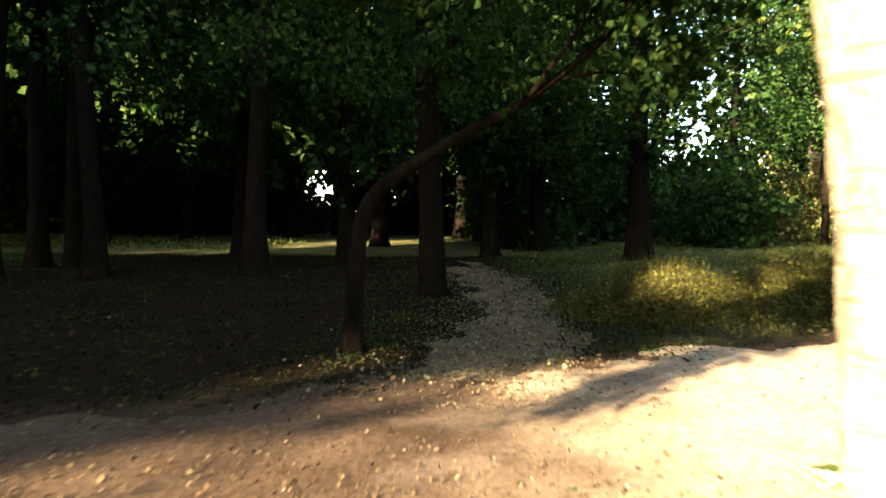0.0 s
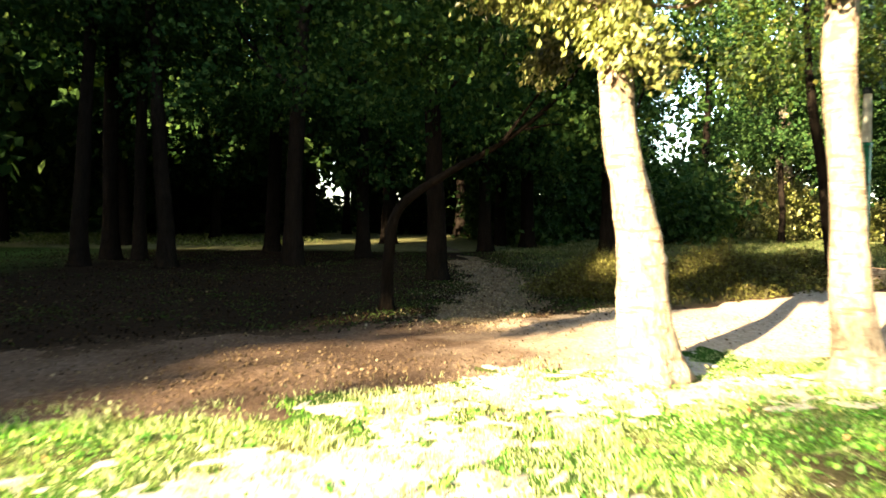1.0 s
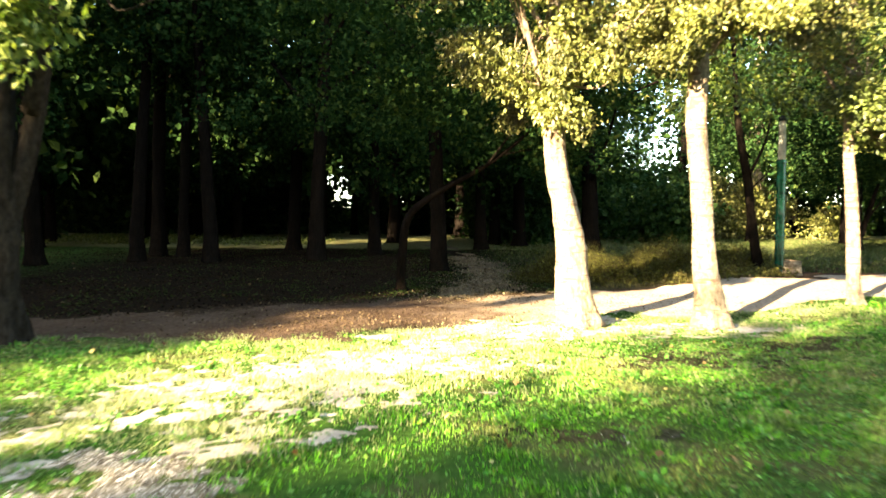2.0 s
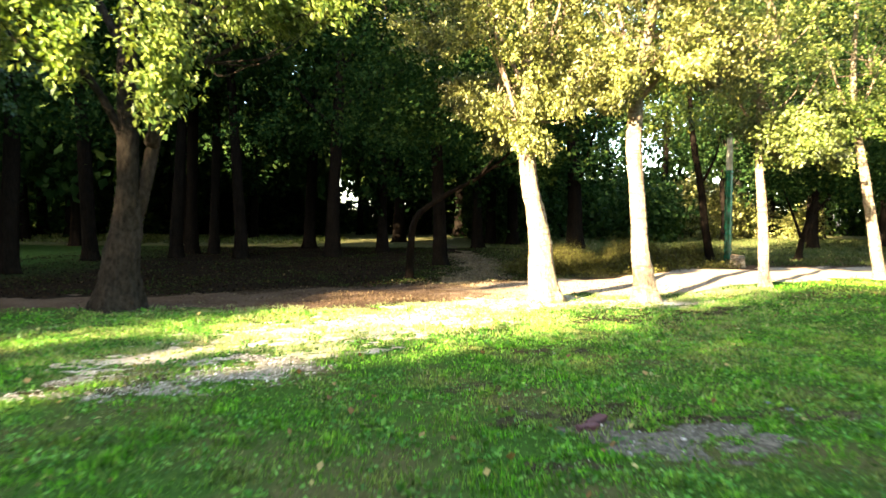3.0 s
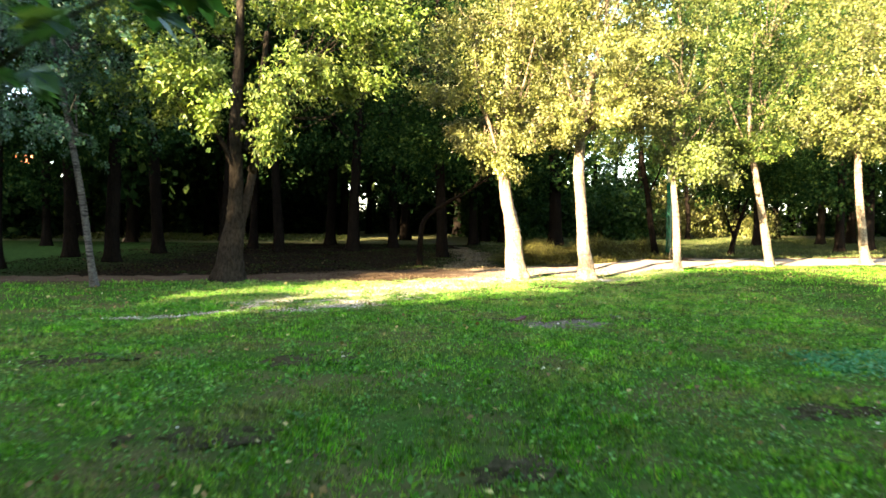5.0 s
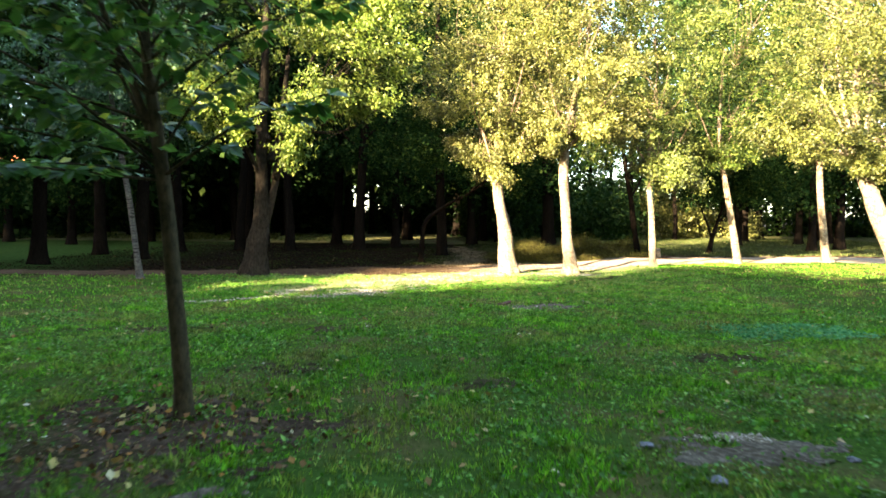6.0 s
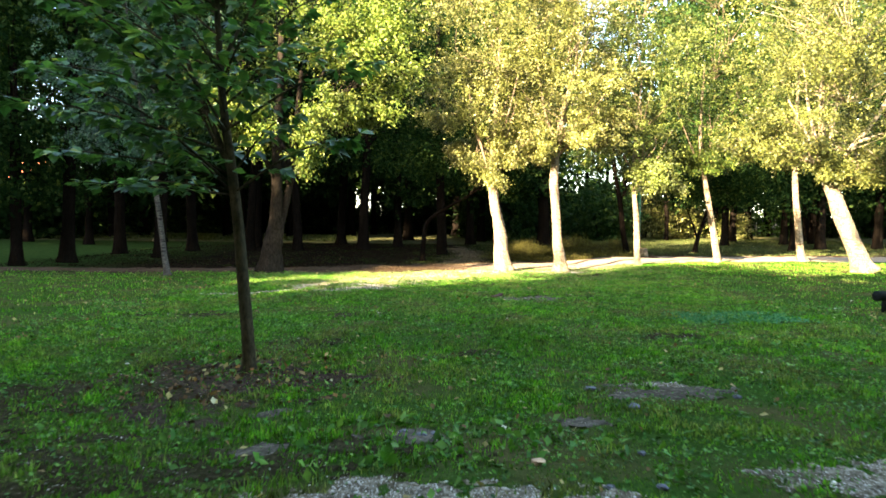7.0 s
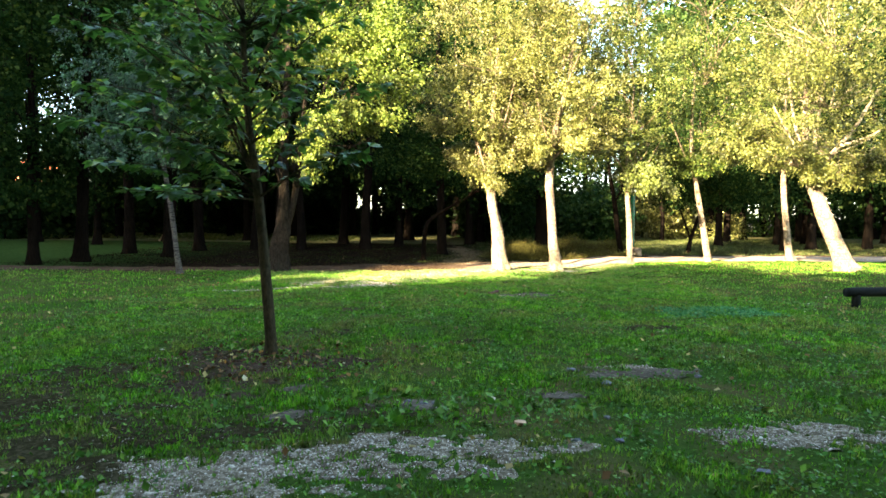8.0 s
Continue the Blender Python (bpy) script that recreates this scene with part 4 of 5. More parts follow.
# trunks that show, others added to darken the canopy: kind, x, y, size
for k, x, y, s in [(6, -0.2, 13.5, 0.95), (1, -6.7, 23.4, 1.1), (2, -2.9, 21.0, 0.95), (1, -2.75, 30.5, 1.25), (0, 1.65, 25.0, 1.05), (0, 2.6, 29.5, 1.1), (8, -10.7, 16.6, 0.95), (8, -10.0, 19.1, 0.85),
                   (8, -11.0, 19.2, 1.05), (8, -8.0, 16.3, 0.95), (8, -15.5, 11.6, 1.05), (2, -21, 19.6, 0.9), (2, -15.2, 2.9, 0.8),
                   (1, -14, 27, 1.0), (0, -20, 28, 1.0), (1, 3.5, 33, 1.0), (0, -12, 33, 1.0), (2, -26, 22, 1.0),
                   (8, -13.2, 14.8, 1.05), (6, -14.5, 5.0, 1.0), (6, -12.4, 8.6, 1.0), (8, -6.6, 43.6, 1.0), (8, -24, 29, 1.0), (7, -17, 33, 1.0), (6, -4.6, 17.2, 1.1), (7, -18.5, 24, 1.1), (0, 3.8, 28.5, 1.2),
                   (0, 24, 41, 1.1), (0, 22.5, 25, 0.9), (1, 25.5, 27, 1.0), (0, 27.0, 31, 1.0), (1, 30, 22, 1.0), (2, 21.5, 18.5, 1.0), (0, 24, 34, 1.0), (7, 33, 30, 1.0), (0, 28, 16, 1.0), (2, 26, 20.5, 1.0), (2, 17.6, 22.5, 0.9), (0, 20.5, 28.5, 0.95), (2, 19.2, 17.0, 0.85), (4, 36, 14, 1.0)]:
    plant(k, x, y, s)
plant(9, 6.15, 22.2, 1.1, 0.6, 1.3)
# the far belt of trees
for k, x, y, s in [(3, 4, 46, 1.4), (3, 8.5, 48, 1.45), (3, 9.0, 58, 1.6), (7, -14, 47, 1.4), (7, -18, 42, 1.35), (7, -27, 36, 1.3), (4, 17.5, 66, 1.3), (4, 21.5, 72, 1.3), (7, -8.5, 64, 1.9), (7, -14.5, 66, 1.8), (7, -3.5, 58, 1.7), (7, 31, 46, 1.5), (3, 38, 40, 1.4), (3, 38, 22, 1.2), 
                   (3, 26, 52, 1.5), (3, 7.5, 56, 1.6), (7, 0, 50, 1.5), (7, -22, 50, 1.5), (7, -39, 26, 1.4), (3, 45, 30, 1.4), 
                   (7, -23, 32, 1.3), (7, 1, 40, 1.3), (7, -16, 38, 1.3), (7, -8, 38, 1.3), (7, 28, 60, 1.7), (3, 36, 52, 1.7), (3, 2, 62, 1.8), (7, -18, 60, 1.7), (7, -28, 48, 1.6), (8, -34, 30, 0.92), (8, -40, 40, 1.3), (8, -37, 37, 1.75), (8, -35, 34, 1.6), (8, -31.5, 27, 1.15), (10, 14.5, 36, 1.0), (7, -46, 39, 1.4), (7, -41, 14, 1.5)]:
    plant(k, x, y, s)

# unseen trees added on the sunward side, behind the walk, to shade the lawn
def shade_tree():
    blobs = [(0, 0, z, 3.3, 3.3, 2.0, 1.0) for z in (4.5, 7.5, 10.5, 13.5)] + [(0, 0, 16.5, 2.8, 2.8, 2.0, 0.8), (0, 0, 18.6, 1.8, 1.8, 1.0, 0.4)]
    return tree("park_tree", (0, 0, 0), [(0, 0, 0), (0.1, 0, 5), (0, 0.1, 11), (0, 0, 18)], [0.35, 0.3, 0.2, 0.05], [([(0, 0, 5), (1.2, 0.4, 7), (2.2, 0.6, 9)], 0.1), ([(0, 0, 8), (-1.2, -0.4, 10), (-2.0, -0.9, 12)], 0.09)],
                blobs, 4600, 0.62, M_leaf_green, M_bark_brown, "unseen tall leafy tree added to shade the lawn", group="tall trees behind the lawn", seed=400, subs=14, tight=0.32, per=8)


KINDS[5] = shade_tree()
SHADE = [(s, -46 + 2.5 * (i % 2), 1.4 + 0.05 * (i % 3)) for i, s in enumerate((-46, -40.5, -36, -14.8, -10.8))] + [(-17.5, -46, 1.45)] + [(-30, -46, 1.45), (-25.5, -45, 1.1), (-21, -47, 1.14)] + [(-9.6, -50, 1.3), (-8.5, -46, 1.02), (-7.1, -50, 0.89)]
SHADE += [(-4.9, -46, 0.79), (-1.0, -47, 0.738), (2.4, -48, 0.784), (4.6, -46, 0.93), (6.2, -50, 1.01)]
SHADE += [(s, -45 - 2.5 * (i % 2), (0.89, 0.97, 1.08, 1.02)[min(i, 3)] + 0.05 * (i % 3 if i > 2 else 0)) for i, s in enumerate((8.8, 13, 17.5, 22, 26.5, 31, 35.5, 40))]
SHADE += [(s, -53, 1.04) for s in (-43, -38, -13, 12, 15.8, 19.8, 24.2, 28.6, 33, 37.4)]
for i, (s_, u_, size) in enumerate(SHADE):
    plant(5, 0.776 * s_ + 0.63 * u_, -0.63 * s_ + 0.776 * u_, size, 0.00 + 1.7 * i)
# more unseen trees close behind the walk, dimming sky light on the near lawn
for x_, y_, size in [(-7.0, -27, 0.5), (-12.0, -24, 0.54), (-5.5, -31, 0.8), (-3.5, -27.5, 1.0), (2, -28.5, 1.1), (7.5, -29, 1.15), (13.5, -28, 1.1), (18.5, -25, 1.0)]:
    plant(5, x_, y_, size)


# ---- shrubs and hedge at the back of the woods ----
def shrub(name, k, w, h, n, size, leaf, label, group=""):
    rng = np.random.default_rng(500 + k)
    root = thing(name, (0, 0, 0), label, "shrub", group)
    for i in range(5):
        a, r = rng.uniform(0, 6.28), rng.uniform(0.4, 0.8) * w
        v, f = tube([(0, 0, 0), (math.cos(a) * r * 0.4, math.sin(a) * r * 0.4, h * 0.45), (math.cos(a) * r, math.sin(a) * r, h * 0.8)], [0.03, 0.022, 0.01], 6, 0.05, i)
        part("stem", mesh_of("stem", v, f, M_bark_dark_shaded), root)
    blobs = [(0, 0, h * 0.4, w, w, h * 0.38, 2), (0.2 * w, 0, h * 0.7, w * 0.7, w * 0.7, h * 0.28, 1), (-0.4 * w, 0.1 * w, h * 0.6, w * 0.5, w * 0.6, h * 0.3, 1)]
    v, f = cloud(510 + k, blobs, n, size, subs=12, tight=0.3)
    v[:, 2] = np.maximum(v[:, 2], 0.01)
    part("foliage", mesh_of("foliage", v, f, leaf, False), root)
    return root


def row(proto, places):
    for i, (x, y, s) in enumerate(places):
        m = Matrix.Translation((x, y, Z0(x, y))) @ Matrix.Rotation(RNG.uniform(0, 6.28), 4, "Z") @ Matrix.Diagonal((s, s, s * RNG.uniform(0.85, 1.15), 1))
        if i == 0:
            proto.matrix_basis = m
        else:
            copy_thing(proto, m)


dark_shrub = shrub("woodland_shrub", 0, 2.2, 3.6, 2400, 0.48, M_leaf_wood_shade, "dense green woodland shrub at back of woods, darkened for shade", "woodland shrubs")
row(dark_shrub, [(x, 47 + 4 * math.sin(x * 0.7), 1.0) for x in np.arange(-40, -11, 2.3)] + [(x, 49 + 2 * math.sin(x * 0.9), 0.95) for x in np.arange(-11, 4, 2.4) if not -10.2 < x < -5.4] + [(-18, 48, 1.5), (-21.5, 47, 1.5), (-15, 50, 1.45), (-25, 46, 1.5), (-9.4, 60, 0.62), (-11.6, 60.5, 0.66), (-7.2, 60, 0.6), (-27, 30, 1.0), (-31, 27, 1.0), (-34, 22, 1.0), (-31, 33, 1)])
light_shrub = shrub("leafy_shrub", 1, 1.9, 2.8, 3800, 0.27, M_leaf_far, "leafy green shrub beneath the park trees", "leafy shrubs")
row(light_shrub, [(11.2, 29, 1.0), (4.2, 31.5, 1.0), (7.4, 33.5, 1.1), (3.0, 36, 1.0), (9.5, 37, 1.1), (13.5, 36, 1.0), (17.5, 45, 1.2), (22, 46, 1.2), (15, 49, 1.2), (27, 45, 1.2), (5, 50, 1.3), (10, 50, 1.3), (33, 44, 1.3), (38, 42, 1.3), (43, 38, 1.3), (42, 30, 1.2), (44, 24, 1.2), (43, 17, 1.2)])

tree("plane_tree", at(20.5, 38.8), [(0, 0, 0), (0.1, 0, 2), (-0.1, 0, 5), (0, 0, 10), (0, 0, 17)], [0.6, 0.52, 0.46, 0.3, 0.1],
     [([(0, 0, 4.5), (2, -0.5, 7), (3.5, -0.8, 9)], 0.2), ([(0, 0, 5.5), (-2, 0.3, 8), (-3.2, 0.6, 10)], 0.2)],
     [(0, 0, 7, 4.0, 4.0, 1.8, 2), (0, 0, 11, 5, 5, 2.6, 3), (0, 0, 16, 4.5, 4.5, 2.6, 2)], 11000, 0.26, M_leaf_far, M_bark_pale, "huge old tree with thick pale trunk far back", seed=71)
tree("roadside_tree", at(16.4, 30.5), [(0, 0, 0), (0.05, 0, 1.6), (-0.1, 0, 3.2), (0, 0, 6)], [0.17, 0.15, 0.13, 0.06], [([(0, 0, 2.8), (1.0, 0, 3.8), (1.8, 0.1, 4.6)], 0.05)],
     [(0, 0, 5.2, 2.4, 2.4, 1.3, 1), (0, 0, 7.4, 2.2, 2.2, 1.6, 1)], 7000, 0.17, M_leaf_far, M_bark_dark_shaded, "small dark-stemmed tree in the rough grass", seed=72)
pale_shrub = shrub("golden_shrub", 3, 1.5, 3.0, 5200, 0.17, M_leaf_lawn, "sunlit golden-leaved shrub in far park", "golden shrubs")
row(pale_shrub, [(18.2, 34.5, 1.0), (16.6, 36.5, 1.1), (20.0, 36.0, 0.9), (22.5, 33.5, 0.7)])


def far_fence():
    root = thing("board_fence", (25, 50, 0.55), "dark weathered board fence at far edge", "fence")
    bm = bmesh.new()
    bmesh.ops.create_cube(bm, size=1, matrix=Matrix.Diagonal((0.24, 0.03, 2.1, 1)))
    bmesh.ops.bevel(bm, geom=bm.edges[:], offset=0.006, segments=1)
    board = bpy.data.meshes.new("board")
    bm.to_mesh(board)
    board.materials.append(M_fence)
    bm = bmesh.new()
    bmesh.ops.create_cube(bm, size=1, matrix=Matrix.Diagonal((0.12, 0.12, 2.3, 1)))
    post = bpy.data.meshes.new("post")
    bm.to_mesh(post)
    post.materials.append(M_fence)
    ang = math.atan2(-10, 24)
    for i in range(96):
        o = part("board", board, root)
        o.location = (i * 0.25 * math.cos(ang), i * 0.25 * math.sin(ang), 1.05 + 0.02 * math.sin(i * 2.7))
        o.rotation_euler = (0, 0, ang)
    for i in range(9):
        o = part("post", post, root)
        o.location = (i * 3.0 * math.cos(ang) + 0.03, i * 3.0 * math.sin(ang) + 0.08, 1.15)
        o.rotation_euler = (0, 0, ang)


far_fence()


def house(x, y, turn, w, d, h, rise, label):
    root = thing("house", (x, y, float(height(x, y))), label, "house")
    root.rotation_euler = (0, 0, turn)
    me = bpy.data.meshes.new("wall")
    me.from_pydata([(px, py, z) for z in (-0.3, h) for px, py in ((-w, -d), (w, -d), (w, d), (-w, d))] + [(-w, 0, h + rise), (w, 0, h + rise)], [],
                   [(0, 1, 5, 4), (1, 2, 6, 9, 5), (2, 3, 7, 6), (3, 0, 4, 8, 7), (3, 2, 1, 0)])
    me.materials.append(M_plaster)
    part("wall", me, root)
    e = 0.5
    for sgn in (-1, 1):
        v = [(-w - e, sgn * (d + e), h - 0.25), (w + e, sgn * (d + e), h - 0.25), (w + e, 0, h + rise + 0.12), (-w - e, 0, h + rise + 0.12)]
        v += [(px, py, z + 0.14) for px, py, z in v]
        part("roof_slope", mesh_of("roof_slope", v, [(0, 1, 2, 3), (7, 6, 5, 4), (0, 4, 5, 1), (1, 5, 6, 2), (2, 6, 7, 3), (3, 7, 4, 0)], M_roof, False), root, "orange clay-tiled roof slope")


house(-48, 55, 0.0, 6.0, 4.5, 4.4, 3.0, "white plastered house with orange tiled roof")


# ---- small things on the lawn ----
def rock(name, x, y, r, mat, label, category, seed, flat=0.6):
    bm = bmesh.new()
    bmesh.ops.create_icosphere(bm, subdivisions=2, radius=r)
    rng = np.random.default_rng(seed)
    ax = rng.uniform(0.75, 1.3, 3)
    for v in bm.verts:
        n = noise.noise(v.co * (1.6 / r) + Vector((seed * 3.1, 0, 0)))
        v.co = Vector((v.co.x * ax[0], v.co.y * ax[1], v.co.z * flat * ax[2])) * (1 + 0.6 * n)
    me = bpy.data.meshes.new(name)
    bm.to_mesh(me)
    me.materials.append(mat)
    ob = new(name, me)
    ob.location = (x, y, float(height(x, y)) + r * flat * 0.45 + 0.01)
    return tagged(ob, label, category, "stones in the lawn" if category == "stone" else "")


for i, (x, y, r) in enumerate([(2.07, -18.3, 0.075), (-0.44, -16.62, 0.06), (1.35, -15.0, 0.07), (2.72, -15.25, 0.07), (1.59, -15.75, 0.075), (1.24, -17.68, 0.06), (0.9, -17.72, 0.05), (-0.3, -16.7, 0.07), (-0.2, -16.66, 0.06), (2.87, -5.48, 0.05), (2.8, -5.2, 0.04), (1.3, -17.0, 0.05)]):
    rock("stone", x, y, r * 0.62, M_stone, "rounded grey stone lying in the grass", "stone", 80 + i, 0.45)
rock("mushroom_cap", 0.52, -17.28, 0.05, M_cutwood, "pale flat mushroom cap in the grass", "mushroom", 99, 0.45)


def brick_piece():
    bm = bmesh.new()
    bmesh.ops.create_cube(bm, size=1, matrix=Matrix.Diagonal((0.19, 0.07, 0.045, 1)))
    bmesh.ops.subdivide_edges(bm, edges=bm.edges[:], cuts=3, use_grid_fill=True)
    bmesh.ops.bevel(bm, geom=[e for e in bm.edges if e.calc_face_angle(0) > 1.0], offset=0.008, segments=2)
    for v in bm.verts:
        v.co += Vector((0, 0, 0.01)) * noise.noise(v.co * 30)
        if v.co.x > 0.07:
            v.co.x -= 0.05 * abs(noise.noise(v.co * 25))
    me = bpy.data.meshes.new("brick_fragment")
    bm.to_mesh(me)
    me.materials.append(M_brick)
    ob = new("brick_fragment", me)
    ob.matrix_basis = pose(1.07, -5.98, float(height(1.07, -5.98)) + 0.035, 4, -5, 20)
    tagged(ob, "broken reddish brick lying on grey ash", "brick", "brick pieces")
    half = copy_thing(ob, pose(1.16, -5.86, float(height(1.16, -5.86)) + 0.055, 12, -14, 34))
    tagged(half, "tilted reddish brick piece lying on grey ash", "brick", "brick pieces")


brick_piece()

# ---- lawn grass ----
def patch_cover(x, y):
    """1 in full grass, falling to little at the heart of a bare patch."""
    cover = np.ones(len(x))
    for cx, cy, rx, ry, turn, what in PATCHES:
        near = (np.abs(x - cx) < 1.8 * max(rx, ry)) & (np.abs(y - cy) < 1.8 * max(rx, ry))
        r = patch_field(x[near], y[near], cx, cy, rx, ry, turn)
        cover[near] = np.minimum(cover[near], np.clip((r - 0.6) / 0.6, KIND[what][2], 1))
    return cover * np.clip(0.12 + (path_edge(x) - y + 0.5 * fbm(x, y, 0.7)) / 1.1, 0.05, 1)


def path_edge(x):
    return np.interp(x, [p[0] for p in PATH_NEAR], [p[1] for p in PATH_NEAR])


def blades(seed, n, x0, x1, y0, y1, tall, wide, skip=None):
    rng = np.random.default_rng(seed)
    x, y = rng.uniform(x0, x1, n), rng.uniform(y0, y1, n)
    keep = y < path_edge(x) + rng.normal(0.1, 0.2, n)
    keep &= rng.uniform(size=n) < patch_cover(x, y)
    keep &= rng.uniform(size=n) < np.clip(0.75 + 1.3 * fbm(x, y, 0.45, 4), 0.15, 1)
    if skip is not None:
        a, b, c, d = skip
        keep &= ~((x > a) & (x < b) & (y > c) & (y < d))
    x, y = x[keep], y[keep]
    n = len(x)
    z = height(x, y)
    a = rng.uniform(0, 2 * np.pi, n)
    h = tall * rng.uniform(0.5, 1.3, n) * np.clip(0.9 + 1.5 * fbm(x + 9, y, 0.3, 3), 0.35, 2.3)
    w = wide * rng.uniform(0.7, 1.3, n)
    la, ll = rng.uniform(0, 2 * np.pi, n), h * rng.uniform(0.1, 0.9, n)
    V = np.empty((n, 3, 3))
    V[:, 0] = np.stack([x - np.cos(a) * w, y - np.sin(a) * w, z - 0.01], 1)
    V[:, 1] = np.stack([x + np.cos(a) * w, y + np.sin(a) * w, z - 0.01], 1)
    V[:, 2] = np.stack([x + np.cos(la) * ll, y + np.sin(la) * ll, z + h], 1)
    return V.reshape(-1, 3), np.arange(n * 3).reshape(-1, 3)


def stuff(name, verts, faces, mat, label, category):
    me = bpy.data.meshes.new(name)
    me.vertices.add(len(verts))
    me.vertices.foreach_set("co", verts.ravel())
    me.loops.add(faces.size)
    me.loops.foreach_set("vertex_index", faces.ravel().astype(np.int32))
    me.polygons.add(len(faces))
    me.polygons.foreach_set("loop_start", np.arange(0, faces.size, faces.shape[1], dtype=np.int32))
    me.update(calc_edges=True)
    me.materials.append(mat)
    return tagged(new(name, me), label, category, kind="stuff")


CORE = (-6, 7, -20.5, 4.8)
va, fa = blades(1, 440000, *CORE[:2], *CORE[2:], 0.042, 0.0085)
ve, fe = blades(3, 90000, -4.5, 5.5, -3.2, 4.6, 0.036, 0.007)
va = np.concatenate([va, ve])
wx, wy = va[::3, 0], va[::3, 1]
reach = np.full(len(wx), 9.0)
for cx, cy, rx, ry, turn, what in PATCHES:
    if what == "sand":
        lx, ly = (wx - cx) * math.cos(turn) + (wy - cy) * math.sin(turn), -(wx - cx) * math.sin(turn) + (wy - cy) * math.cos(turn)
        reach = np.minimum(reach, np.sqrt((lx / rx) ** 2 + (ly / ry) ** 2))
# worn blades go straw-coloured, which also paints the sunlit band's yellow
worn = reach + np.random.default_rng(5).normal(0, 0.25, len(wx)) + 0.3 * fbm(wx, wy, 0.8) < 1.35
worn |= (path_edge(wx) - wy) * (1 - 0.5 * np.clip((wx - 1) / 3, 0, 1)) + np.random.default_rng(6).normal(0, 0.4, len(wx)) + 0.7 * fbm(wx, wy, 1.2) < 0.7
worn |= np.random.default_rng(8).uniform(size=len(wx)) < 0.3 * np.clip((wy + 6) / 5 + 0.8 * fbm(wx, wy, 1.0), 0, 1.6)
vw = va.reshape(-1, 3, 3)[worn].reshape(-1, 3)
va = va.reshape(-1, 3, 3)[~worn].reshape(-1, 3)
fa = np.arange(len(va)).reshape(-1, 3)
stuff("worn_grass", vw, np.arange(len(vw)).reshape(-1, 3), leaf_mat("straw_sunlit_blade", (0.11, 0.14, 0.05), (0.22, 0.23, 0.11), (0.36, 0.34, 0.20), 0.3), "dry straw-coloured grass on the worn strip, sunlight painted in", "grass")
vb, fb = blades(2, 180000, -18, 20, -20, 6.8, 0.05, 0.0135, CORE)
stuff("lawn_grass", np.concatenate([va, vb]), np.concatenate([fa, fb + len(va)]), M_grass, "short green lawn grass, dry in places", "grass")


def ground_leaves(seed, n, x0, x1, y0, y1, size, lift, keep_fn, clump=0.0, tilt=0.5, round_=0.42):
    """Small leaves lying or standing low on the ground."""
    rng = np.random.default_rng(seed)
    if clump:
        m = n // 25
        cx, cy = rng.uniform(x0, x1, m), rng.uniform(y0, y1, m)
        k = rng.integers(0, m, n)
        x, y = cx[k] + rng.normal(0, clump, n), cy[k] + rng.normal(0, clump, n)
    else:
        x, y = rng.uniform(x0, x1, n), rng.uniform(y0, y1, n)
    keep = keep_fn(x, y, rng)
    x, y = x[keep], y[keep]
    P = np.stack([x, y, height(x, y) + lift * rng.uniform(0.3, 1.2, len(x))], 1)
    return leaves(rng, P, size, up=1.0 / max(tilt, 0.05), droop=0.0, narrow=round_)


on_lawn = lambda x, y, rng: (y < path_edge(x)) & (path_edge(x) - y > 0.9 + 0.5 * fbm(x, y, 0.9)) & (rng.uniform(size=len(x)) < patch_cover(x, y) ** 2)
v, f = ground_leaves(41, 70000, -7, 8, -20.5, 3.5, 0.03, 0.034, on_lawn, 0.16, 0.6, 0.5)
stuff("clover", v, f, M_weed, "low clover and weeds growing through the lawn", "weeds")
v, f = ground_leaves(42, 1700, -9, 11, -20.5, 5, 0.06, 0.05, lambda x, y, rng: y < path_edge(x) - 0.6)
v2, f2 = ground_leaves(43, 500, -4.2, -0.6, -16.2, -12.5, 0.07, 0.03, lambda x, y, rng: rng.uniform(size=len(x)) < np.exp(-(((x + 2.2) / 1.0) ** 2 + ((y + 14.4) / 1.0) ** 2)))
stuff("fallen_leaves", np.concatenate([v, v2]), np.concatenate([f, f2 + len(v)]), M_fallen, "dry yellow and pale leaves fallen on the lawn", "fallen leaves")
path_far = lambda x: np.interp(x, [p[0] for p in PATH_FAR], [p[1] for p in PATH_FAR])
v, f = ground_leaves(44, 64000, -7, 6, 1.0, 7.5, 0.032, 0.02, lambda x, y, rng: (y > path_edge(x) - 0.5) & (y < path_far(x) + 0.2 + 0.5 * fbm(x, y, 1.0)) & (rng.uniform(size=len(x)) < 0.1 + 0.8 * np.exp(-((x + 1.5) / 2.2) ** 2 - ((y - 3.0) / 1.2) ** 2)))
trail_mid = lambda y: np.interp(y, [6.5, 9.5, 12.2, 15, 18, 22], [0.33, 0.85, 1.3, 1.05, 0.75, 0.3])
by_trail = lambda x, y, rng: rng.uniform(size=len(x)) < np.exp(-((x - trail_mid(y) + 0.3 * fbm(x, y, 0.8)) / 0.6) ** 2)
near_trail = lambda x, y, rng: rng.uniform(size=len(x)) < np.exp(-((x - trail_mid(y) + 0.5 * fbm(x, y, 0.8)) / 1.0) ** 2)
v4, f4 = ground_leaves(51, 17000, -2.2, 3.8, 5.6, 19, 0.042, 0.03, near_trail)
stuff("trail_leaves", v4, f4, leaf_mat("dry_trail_leaf", (0.05, 0.033, 0.02), (0.10, 0.072, 0.043), (0.19, 0.145, 0.09), 0.05), "pale dry leaves scattered along the trail", "fallen leaves")
